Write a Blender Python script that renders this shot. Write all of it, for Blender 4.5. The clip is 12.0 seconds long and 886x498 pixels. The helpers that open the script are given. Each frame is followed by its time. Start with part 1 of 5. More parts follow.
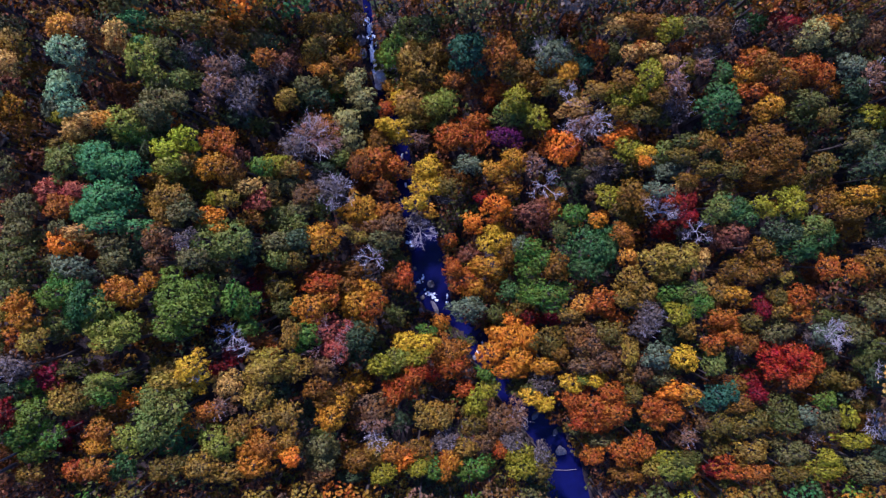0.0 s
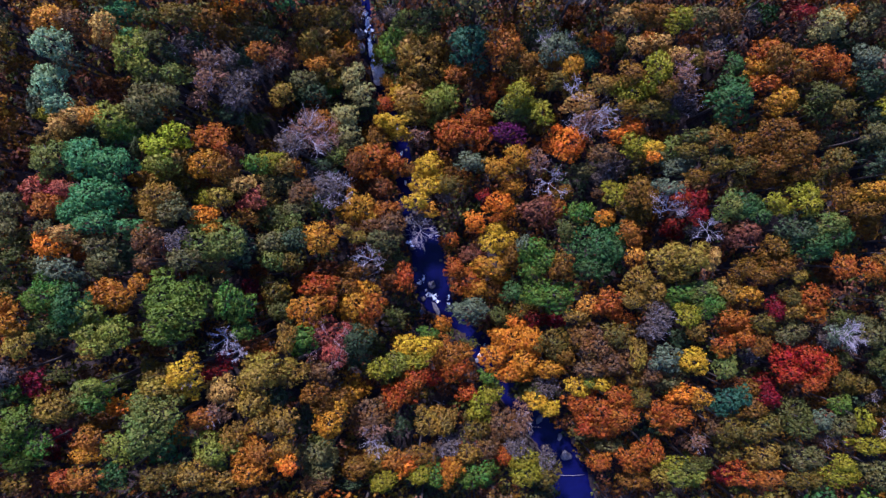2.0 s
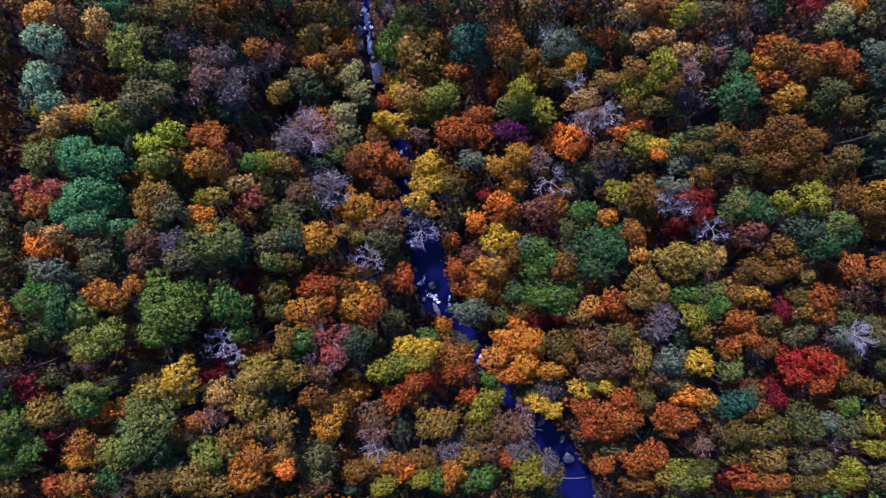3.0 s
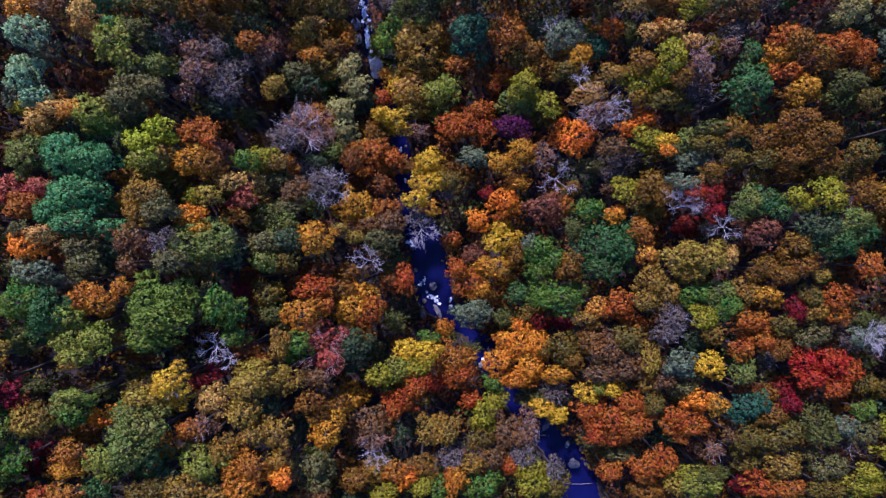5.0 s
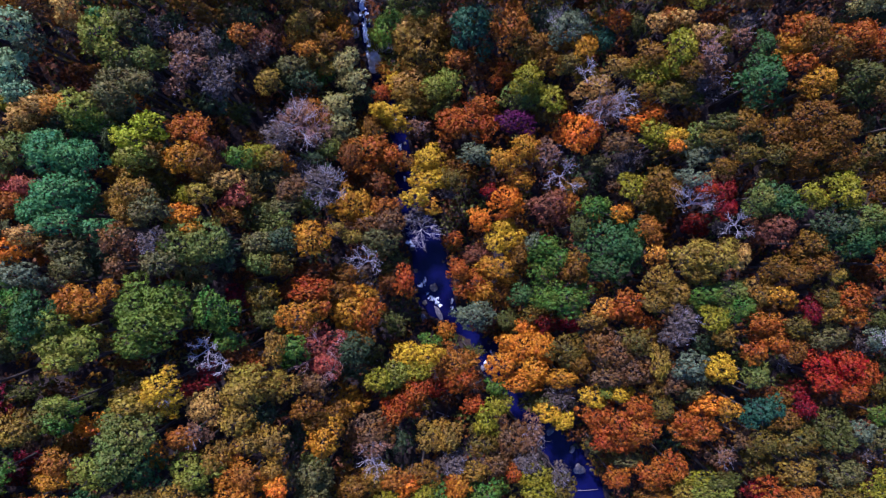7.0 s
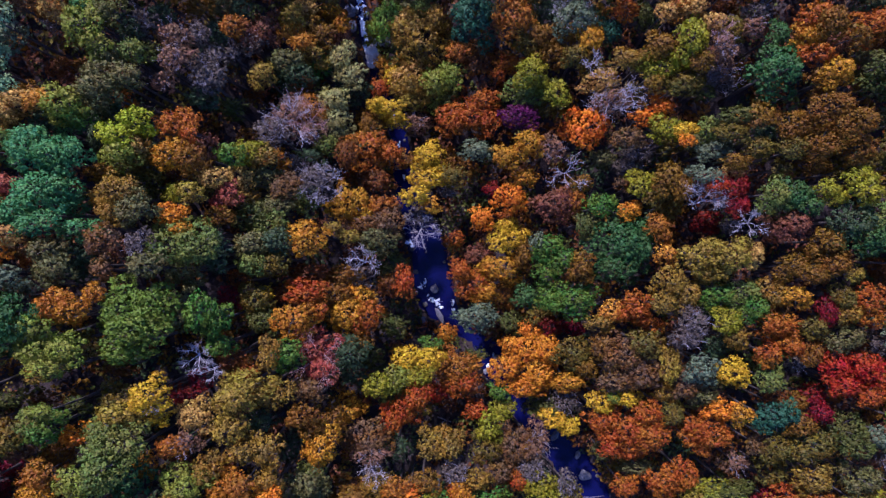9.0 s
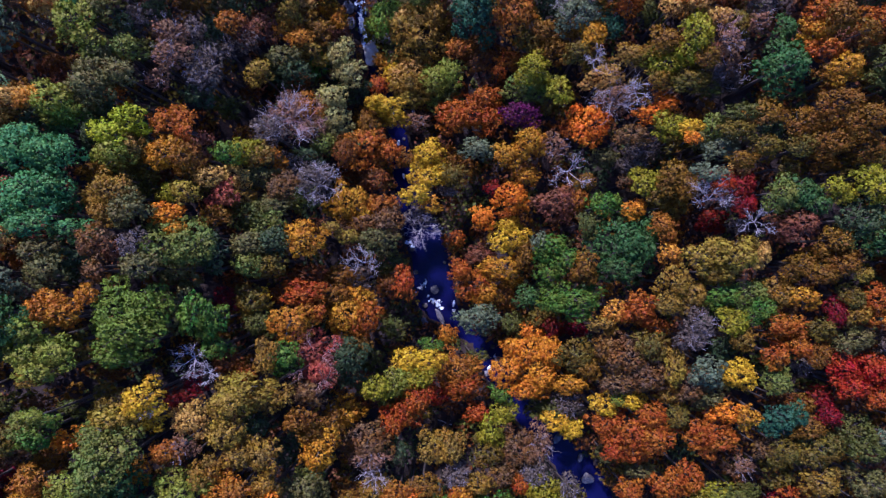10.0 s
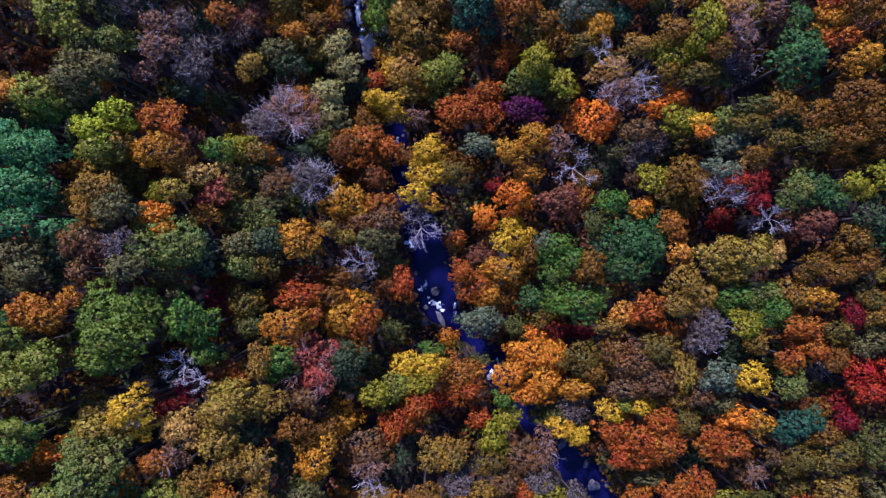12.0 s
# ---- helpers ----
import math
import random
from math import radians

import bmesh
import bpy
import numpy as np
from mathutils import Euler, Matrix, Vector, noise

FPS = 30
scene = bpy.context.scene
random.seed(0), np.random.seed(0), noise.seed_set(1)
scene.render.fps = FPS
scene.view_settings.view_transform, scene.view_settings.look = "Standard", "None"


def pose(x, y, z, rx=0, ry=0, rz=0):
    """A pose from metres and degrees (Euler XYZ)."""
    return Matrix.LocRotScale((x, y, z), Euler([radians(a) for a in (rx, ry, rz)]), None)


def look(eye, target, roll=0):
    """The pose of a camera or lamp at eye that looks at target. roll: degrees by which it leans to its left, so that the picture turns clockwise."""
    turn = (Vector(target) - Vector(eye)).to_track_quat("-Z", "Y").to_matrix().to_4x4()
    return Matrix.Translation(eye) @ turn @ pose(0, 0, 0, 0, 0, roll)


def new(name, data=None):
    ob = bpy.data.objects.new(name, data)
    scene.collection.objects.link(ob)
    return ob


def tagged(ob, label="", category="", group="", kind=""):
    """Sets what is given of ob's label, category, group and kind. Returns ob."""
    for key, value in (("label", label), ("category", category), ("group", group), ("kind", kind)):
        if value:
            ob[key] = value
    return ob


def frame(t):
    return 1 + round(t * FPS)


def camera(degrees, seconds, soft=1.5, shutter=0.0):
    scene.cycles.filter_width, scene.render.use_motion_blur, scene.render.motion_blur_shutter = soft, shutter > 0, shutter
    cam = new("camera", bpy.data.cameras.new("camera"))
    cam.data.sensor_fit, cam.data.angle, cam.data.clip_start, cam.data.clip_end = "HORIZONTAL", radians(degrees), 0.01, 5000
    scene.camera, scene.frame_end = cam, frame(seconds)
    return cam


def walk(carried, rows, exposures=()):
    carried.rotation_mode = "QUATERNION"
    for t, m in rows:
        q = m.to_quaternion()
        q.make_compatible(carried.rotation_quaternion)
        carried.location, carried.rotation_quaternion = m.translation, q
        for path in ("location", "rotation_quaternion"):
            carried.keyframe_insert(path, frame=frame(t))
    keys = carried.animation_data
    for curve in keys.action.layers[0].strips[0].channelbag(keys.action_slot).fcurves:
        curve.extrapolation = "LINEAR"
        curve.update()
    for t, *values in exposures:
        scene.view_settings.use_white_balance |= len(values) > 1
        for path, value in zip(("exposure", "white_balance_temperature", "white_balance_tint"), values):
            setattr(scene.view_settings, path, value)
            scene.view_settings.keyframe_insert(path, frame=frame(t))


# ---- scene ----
cam = camera(72.0, 12.0, soft=1.45)
HIGH, FALL, SECONDS = 120.0, 22.0, 12.0


def descent(t):
    """The pose of the camera, which sinks straight down above the valley and turns by about a degree."""
    s = t / SECONDS
    eye = Vector((-0.816 * s + 0.153 * s * s, -0.371 * s - 0.009 * s * s, HIGH - FALL * (s + 0.0039 * s * (1 - s))))
    tip, bank, spin = 0.0012 * s + 0.0030 * s * s, 0.0061 * s - 0.0023 * s * s, -0.0222 * s - 0.0001 * s * s
    return Matrix.LocRotScale(eye, Euler((tip, bank, spin)), None)


walk(cam, [(0.5 * i, descent(0.5 * i)) for i in range(25)], [(0.0, 1.00, 4990.0, 38.0), (12.0, 0.95, 4990.0, 38.0)])

# ---- sky and sun: autumn sun through thin cloud, from beyond the head of the valley ----
SUN_WAY = Vector((-0.24, 0.58, 0.72)).normalized()
world = bpy.data.worlds.new("sky")
scene.world = world
world.use_nodes = True
sky = world.node_tree.nodes.new("ShaderNodeTexSky")
sky.sky_type, sky.sun_disc = "NISHITA", False
sky.sun_elevation = math.asin(SUN_WAY.z)
sky.sun_rotation = math.atan2(SUN_WAY.x, SUN_WAY.y)
sky.air_density, sky.dust_density, sky.ozone_density = 1.0, 0.1, 7.0
world.node_tree.links.new(sky.outputs["Color"], world.node_tree.nodes["Background"].inputs["Color"])
world.node_tree.nodes["Background"].inputs["Strength"].default_value = 0.135
sun = new("sun", bpy.data.lights.new("sun", "SUN"))
sun.data.energy, sun.data.angle, sun.data.color = 5.0, radians(3.0), (1.0, 0.88, 0.68)
sun.matrix_world = look(SUN_WAY * 300, (0, 0, 0))


# ---- materials ----
def material(name):
    mat = bpy.data.materials.new(name)
    mat.use_nodes = True
    tree_nodes = mat.node_tree
    return mat, tree_nodes.nodes, tree_nodes.links, tree_nodes.nodes["Principled BSDF"]


def node(nodes, kind, **values):
    made = nodes.new(kind)
    for key, value in values.items():
        made.inputs[key].default_value = value
    return made


def mixer(nodes, links, fac, a, b, mode="MIX"):
    """A colour mix of two sockets or colours."""
    made = nodes.new("ShaderNodeMix")
    made.data_type, made.blend_type = "RGBA", mode
    for slot, value in ((0, fac), (6, a), (7, b)):
        if isinstance(value, (float, int)):
            made.inputs[slot].default_value = value
        elif isinstance(value, tuple):
            made.inputs[slot].default_value = (*value, 1)
        else:
            links.new(value, made.inputs[slot])
    return made.outputs[2]


def span(nodes, links, source, low, high, to_low, to_high):
    made = nodes.new("ShaderNodeMapRange")
    for slot, value in ((1, low), (2, high), (3, to_low), (4, to_high)):
        made.inputs[slot].default_value = value
    links.new(source, made.inputs[0])
    return made.outputs[0]


LEAVES = {}


def leaves(key, words, first, second, drift=None):
    """A foliage material of two leaf colours in patches, every leaf and every tree a little different."""
    drift = drift or (0.005 if first[0] > 1.5 * first[1] else 0.007)
    mat, nodes, links, skin = material("leaves_" + words.replace(" ", "_"))
    info, geo, coords = nodes.new("ShaderNodeObjectInfo"), nodes.new("ShaderNodeNewGeometry"), nodes.new("ShaderNodeTexCoord")
    patch = node(nodes, "ShaderNodeTexNoise", Scale=0.55, Detail=3.0, Roughness=0.6)
    patch.noise_dimensions = "4D"
    links.new(coords.outputs["Object"], patch.inputs["Vector"])
    links.new(span(nodes, links, info.outputs["Random"], 0, 1, 0, 60), patch.inputs["W"])
    two = mixer(nodes, links, span(nodes, links, patch.outputs["Fac"], 0.4, 0.62, 0, 1), first, second)
    fine = node(nodes, "ShaderNodeTexNoise", Scale=2.6, Detail=2.0)
    links.new(coords.outputs["Object"], fine.inputs["Vector"])
    tone = node(nodes, "ShaderNodeHueSaturation", Saturation=1.18)
    links.new(two, tone.inputs["Color"])
    wide = node(nodes, "ShaderNodeTexNoise", Scale=0.28, Detail=2.0)
    links.new(coords.outputs["Object"], wide.inputs["Vector"])
    shift = nodes.new("ShaderNodeMath")
    links.new(span(nodes, links, info.outputs["Random"], 0, 1, 0.5 - drift, 0.5 + drift), shift.inputs[0])
    links.new(span(nodes, links, wide.outputs["Fac"], 0.3, 0.7, -2.4 * drift, 2.4 * drift), shift.inputs[1])
    links.new(shift.outputs[0], tone.inputs["Hue"])
    links.new(span(nodes, links, geo.outputs["Random Per Island"], 0, 1, 0.62, 1.42), tone.inputs["Value"])
    each = nodes.new("ShaderNodeHueSaturation")
    links.new(tone.outputs["Color"], each.inputs["Color"])
    links.new(span(nodes, links, fine.outputs["Fac"], 0.3, 0.7, 0.82, 1.18), each.inputs["Value"])
    links.new(span(nodes, links, geo.outputs["Random Per Island"], 0, 1, 0.488, 0.512), each.inputs["Hue"])
    links.new(each.outputs["Color"], skin.inputs["Base Color"])
    grain = node(nodes, "ShaderNodeTexNoise", Scale=5.5, Detail=3.0, Roughness=0.7)
    links.new(coords.outputs["Object"], grain.inputs["Vector"])
    relief = node(nodes, "ShaderNodeBump", Strength=0.5, Distance=0.08)
    links.new(grain.outputs["Fac"], relief.inputs["Height"])
    links.new(relief.outputs[0], skin.inputs["Normal"])
    skin.inputs["Roughness"].default_value = 0.68
    skin.inputs["Specular IOR Level"].default_value = 0.3
    thin, both = nodes.new("ShaderNodeBsdfTranslucent"), node(nodes, "ShaderNodeMixShader", Fac=0.3)
    links.new(each.outputs["Color"], thin.inputs["Color"])
    links.new(skin.outputs[0], both.inputs[1])
    links.new(thin.outputs[0], both.inputs[2])
    links.new(both.outputs[0], nodes["Material Output"].inputs["Surface"])
    LEAVES[key] = (mat, words)


# Cloud shade is put into the gentler slope's olives and browns; steeper-slope hues lightened.
leaves("DG", "dark green", (0.029, 0.075, 0.024), (0.048, 0.086, 0.025))
leaves("TG", "teal-green", (0.056, 0.150, 0.058), (0.089, 0.180, 0.063))
# Split from the blue-grey green and lightened, with the sun on those crowns included.
leaves("PG", "silvery sea-green", (0.134, 0.233, 0.128), (0.217, 0.265, 0.132))
leaves("GL", "fresh mid-green", (0.075, 0.118, 0.023), (0.098, 0.129, 0.026))
leaves("DS", "dull slate-green", (0.032, 0.053, 0.024), (0.046, 0.063, 0.026))
leaves("BG", "golden-olive", (0.153, 0.085, 0.019), (0.124, 0.068, 0.022))
leaves("KY", "khaki-yellow", (0.223, 0.167, 0.041), (0.184, 0.131, 0.037))
leaves("PB", "dusky red-brown", (0.149, 0.064, 0.038), (0.120, 0.058, 0.036))
leaves("TE", "deep teal", (0.021, 0.065, 0.037), (0.035, 0.081, 0.043))
leaves("TG2", "blue-grey green", (0.079, 0.106, 0.066), (0.111, 0.126, 0.069))
leaves("GR", "mid-green", (0.047, 0.112, 0.024), (0.095, 0.132, 0.026))
leaves("MG", "muted green", (0.089, 0.122, 0.033), (0.124, 0.126, 0.031))
leaves("LM", "bright lime-green", (0.121, 0.205, 0.045), (0.176, 0.226, 0.048))
leaves("PL", "pale sage-green", (0.213, 0.217, 0.091), (0.251, 0.207, 0.080))
leaves("LG", "light green", (0.135, 0.163, 0.032), (0.167, 0.166, 0.038))
leaves("LY", "pale lime-yellow", (0.252, 0.284, 0.039), (0.252, 0.248, 0.039))
leaves("YG", "yellow-green", (0.209, 0.185, 0.023), (0.147, 0.148, 0.022))
leaves("OL", "olive-brown", (0.111, 0.073, 0.017), (0.081, 0.073, 0.019))
leaves("OG", "dark olive-green", (0.053, 0.066, 0.016), (0.073, 0.070, 0.018))
leaves("YE", "bright yellow", (0.451, 0.287, 0.020), (0.376, 0.236, 0.025))
leaves("GO", "golden-orange", (0.389, 0.178, 0.024), (0.279, 0.150, 0.026))
leaves("GY", "bright amber", (0.463, 0.193, 0.022), (0.404, 0.154, 0.022))
leaves("OR", "vivid orange", (0.526, 0.171, 0.018), (0.482, 0.141, 0.018))
leaves("TO", "tan-orange", (0.300, 0.130, 0.038), (0.330, 0.155, 0.040))
leaves("RO", "rust-orange", (0.241, 0.064, 0.013), (0.261, 0.091, 0.016))
leaves("SA", "salmon-brown", (0.250, 0.108, 0.038), (0.210, 0.098, 0.036))
leaves("RS", "rust-red", (0.248, 0.055, 0.018), (0.239, 0.074, 0.020))
leaves("BR", "golden-brown", (0.149, 0.067, 0.015), (0.123, 0.066, 0.016))
leaves("RB", "dark red-brown", (0.115, 0.042, 0.016), (0.100, 0.045, 0.018))
leaves("TA", "pale tan", (0.356, 0.235, 0.089), (0.310, 0.190, 0.072))
leaves("PE", "peach", (0.462, 0.242, 0.081), (0.374, 0.198, 0.063))
leaves("PT", "pinkish brown", (0.178, 0.100, 0.065), (0.140, 0.087, 0.056))
leaves("KH", "khaki", (0.214, 0.129, 0.035), (0.152, 0.107, 0.034))
leaves("KB", "dull khaki-brown", (0.134, 0.069, 0.025), (0.097, 0.064, 0.039))
leaves("GG", "grey-green", (0.079, 0.084, 0.031), (0.106, 0.089, 0.032))
leaves("GB", "grey-brown", (0.097, 0.076, 0.061), (0.077, 0.065, 0.060))
leaves("WG", "whitish grey", (0.260, 0.250, 0.230), (0.200, 0.210, 0.190))
leaves("RD", "bright red", (0.273, 0.027, 0.015), (0.226, 0.039, 0.015), 0.005)
leaves("RR", "deep red", (0.159, 0.013, 0.012), (0.092, 0.013, 0.012), 0.005)
leaves("CR", "dark crimson", (0.140, 0.010, 0.018), (0.100, 0.014, 0.018), 0.005)
leaves("PK", "pinkish red", (0.276, 0.090, 0.067), (0.216, 0.085, 0.057), 0.005)
leaves("PU", "dark purple", (0.068, 0.010, 0.048), (0.050, 0.011, 0.036), 0.005)


def rough_stuff(name, low, high, size, roughness=0.85, bump=0.5, spread=0.25):
    """A dull natural surface: two colours in coarse and fine noise, with relief."""
    mat, nodes, links, skin = material(name)
    coords, info = nodes.new("ShaderNodeTexCoord"), nodes.new("ShaderNodeObjectInfo")
    coarse = node(nodes, "ShaderNodeTexNoise", Scale=1 / size, Detail=5.0, Roughness=0.65)
    fine = node(nodes, "ShaderNodeTexNoise", Scale=9 / size, Detail=4.0)
    for each in (coarse, fine):
        links.new(coords.outputs["Object"], each.inputs["Vector"])
    base = mixer(nodes, links, span(nodes, links, coarse.outputs["Fac"], 0.35, 0.65, 0, 1), low, high)
    tone = nodes.new("ShaderNodeHueSaturation")
    links.new(base, tone.inputs["Color"])
    links.new(span(nodes, links, fine.outputs["Fac"], 0.3, 0.7, 1 - spread * 2, 1 + spread * 2), tone.inputs["Value"])
    links.new(tone.outputs["Color"], skin.inputs["Base Color"])
    skin.inputs["Roughness"].default_value = roughness
    skin.inputs["Specular IOR Level"].default_value = 0.25
    relief = node(nodes, "ShaderNodeBump", Strength=bump, Distance=size * 0.08)
    links.new(fine.outputs["Fac"], relief.inputs["Height"])
    links.new(relief.outputs[0], skin.inputs["Normal"])
    return mat


# Near-black and purplish: the canopy's shade and blue skylight are put into this colour.
SHADED_LITTER = rough_stuff("shaded_leaf_litter", (0.014, 0.011, 0.014), (0.034, 0.022, 0.022), 2.5)
BARK = rough_stuff("bark", (0.036, 0.030, 0.030), (0.070, 0.058, 0.056), 0.5)
DEADWOOD = rough_stuff("weathered_wood", (0.27, 0.24, 0.27), (0.46, 0.42, 0.45), 0.6)
GREY_TWIGS = rough_stuff("grey_twigs", (0.17, 0.15, 0.18), (0.28, 0.25, 0.29), 0.6)
PINKWOOD = rough_stuff("reddish_twigs", (0.30, 0.16, 0.15), (0.40, 0.24, 0.22), 0.6)
STONE = rough_stuff("wet_stone", (0.030, 0.030, 0.036), (0.085, 0.082, 0.088), 0.8)
GREY_STONE = rough_stuff("grey_stone", (0.10, 0.10, 0.13), (0.22, 0.21, 0.24), 0.8)
PALE_STONE = rough_stuff("pale_stone", (0.56, 0.52, 0.50), (0.76, 0.73, 0.70), 0.8)
FOAM = rough_stuff("white_water", (0.42, 0.55, 0.86), (0.80, 0.86, 0.96), 0.5, 0.5, 0.6)

WATER, nodes, links, skin = material("stream_water")
coords = nodes.new("ShaderNodeTexCoord")
ripple = node(nodes, "ShaderNodeTexNoise", Scale=1.6, Detail=4.0, Roughness=0.6)
depth = node(nodes, "ShaderNodeTexNoise", Scale=0.3, Detail=3.0)
links.new(coords.outputs["Object"], ripple.inputs["Vector"])
links.new(coords.outputs["Object"], depth.inputs["Vector"])
links.new(mixer(nodes, links, depth.outputs["Fac"], (0.002, 0.002, 0.014), (0.005, 0.006, 0.065)), skin.inputs["Base Color"])
skin.inputs["Roughness"].default_value = 0.08
skin.inputs["Specular IOR Level"].default_value = 0.25
skin.inputs["IOR"].default_value = 1.33
relief = node(nodes, "ShaderNodeBump", Strength=0.35, Distance=0.12)
links.new(ripple.outputs["Fac"], relief.inputs["Height"])
links.new(relief.outputs[0], skin.inputs["Normal"])


# ---- the lie of the land ----
def along(y, *knots):
    """Smooth steps through pairs of (y, value), in falling y."""
    if y >= knots[0][0]:
        return knots[0][1]
    for (ya, a), (yb, b) in zip(knots, knots[1:]):
        if y >= yb:
            s = (ya - y) / (ya - yb)
            return a + (b - a) * s
    return knots[-1][1]


def water_level(y):
    return along(y, (62, -5.5), (48, -7.0), (40, -9.0), (34, -11.0), (26, -15.0), (14, -18.5), (3, -21.0), (-13, -22.5), (-55, -24.3), (-90, -26.0))


def stream_x(y):
    return along(y, (90, -24.0), (62, -17.0), (48, -15.5), (39, -14.6), (34, -13.6), (26, -9.9), (14, -8.2), (3, -4.8), (-2, -3.5), (-8, -2.9),
                 (-13, -1.8), (-17, 4.0), (-21, 8.4), (-25, 8.6), (-34, 15.6), (-41, 22.2), (-47, 26.8), (-55, 29.2), (-90, 36.0))


def stream_half(y):
    return along(y, (60, 0.5), (46, 0.8), (34, 0.9), (14, 2.0), (3, 3.5), (-8, 3.9), (-15, 3.2), (-22, 2.2), (-34, 2.8), (-42, 4.0), (-60, 4.2))


def ground_height(x, y):
    off = x - stream_x(y)
    bank = abs(off) - stream_half(y)
    base = water_level(y)
    if bank <= 0:
        return base - 0.5 - 0.4 * min(1, -bank)
    if off < 0:
        rise = along(y, (60, 0.34), (25, 0.42), (0, 0.50), (-50, 0.52)) * min(bank, 80) + 0.12 * max(0, bank - 80)
    else:
        rise = along(y, (55, 0.12), (25, 0.26), (0, 0.31), (-25, 0.28), (-55, 0.22)) * min(bank, 90) + 0.08 * max(0, bank - 90)
    rough = 0.9 * noise.noise((x * 0.07, y * 0.07, 3.1)) * min(1, bank / 6)
    return base - 0.5 + min(bank, 1.2) * 0.8 + rise + rough


def mesh_of(name, verts, faces, smooth=False):
    data = bpy.data.meshes.new(name)
    data.from_pydata([tuple(v) for v in verts], [], [tuple(f) for f in faces])
    if smooth:
        data.polygons.foreach_set("use_smooth", [True] * len(data.polygons))
    data.update()
    return data


def steps(fine, reach):
    """Places along an axis: every 2 m near the valley, ever wider out to the horizon."""
    half = [i * 2.0 for i in range(int(fine / 2) + 1)]
    while half[-1] < reach:
        half.append(half[-1] * 1.25)
    return [-v for v in half[:0:-1]] + half


xs, ys = steps(130, 2400), steps(100, 2400)
ground = new("ground", mesh_of("ground", [(x, y, ground_height(x, y)) for y in ys for x in xs],
                               [(j * len(xs) + i, j * len(xs) + i + 1, (j + 1) * len(xs) + i + 1, (j + 1) * len(xs) + i)
                                for j in range(len(ys) - 1) for i in range(len(xs) - 1)], True))
ground.data.materials.append(SHADED_LITTER)
tagged(ground, "forest floor covered with fallen brown leaves, coloured dark for canopy shade", "ground", kind="structure")

rows_y = [90 - 0.8 * i for i in range(226)]
water_verts = []
for y in rows_y:
    for side in (-1.15, -0.6, 0, 0.6, 1.15):
        x = stream_x(y) + side * stream_half(y)
        water_verts.append((x, y, water_level(y) + 0.05 * noise.noise((x * 0.8, y * 0.8, 0))))
water = new("water", mesh_of("water", water_verts, [(5 * j + i, 5 * j + i + 1, 5 * j + i + 6, 5 * j + i + 5)
                                                    for j in range(len(rows_y) - 1) for i in range(4)], True))
water.data.materials.append(WATER)
tagged(water, "dark blue stream winding down the wooded valley", "water", kind="structure")


# ---- builders ----
def part(name, data, mat, parent, label="", place=None):
    """One mesh as a part of a thing; the material sits on the object, so that alike meshes can differ in colour."""
    ob = new(name, data)
    if not data.materials:
        data.materials.append(mat)
    ob.material_slots[0].link = "OBJECT"
    ob.material_slots[0].material = mat
    ob.parent = parent
    if place is not None:
        ob.matrix_basis = place
    return tagged(ob, label)


def unit(v):
    return v / np.linalg.norm(v, axis=-1, keepdims=True)


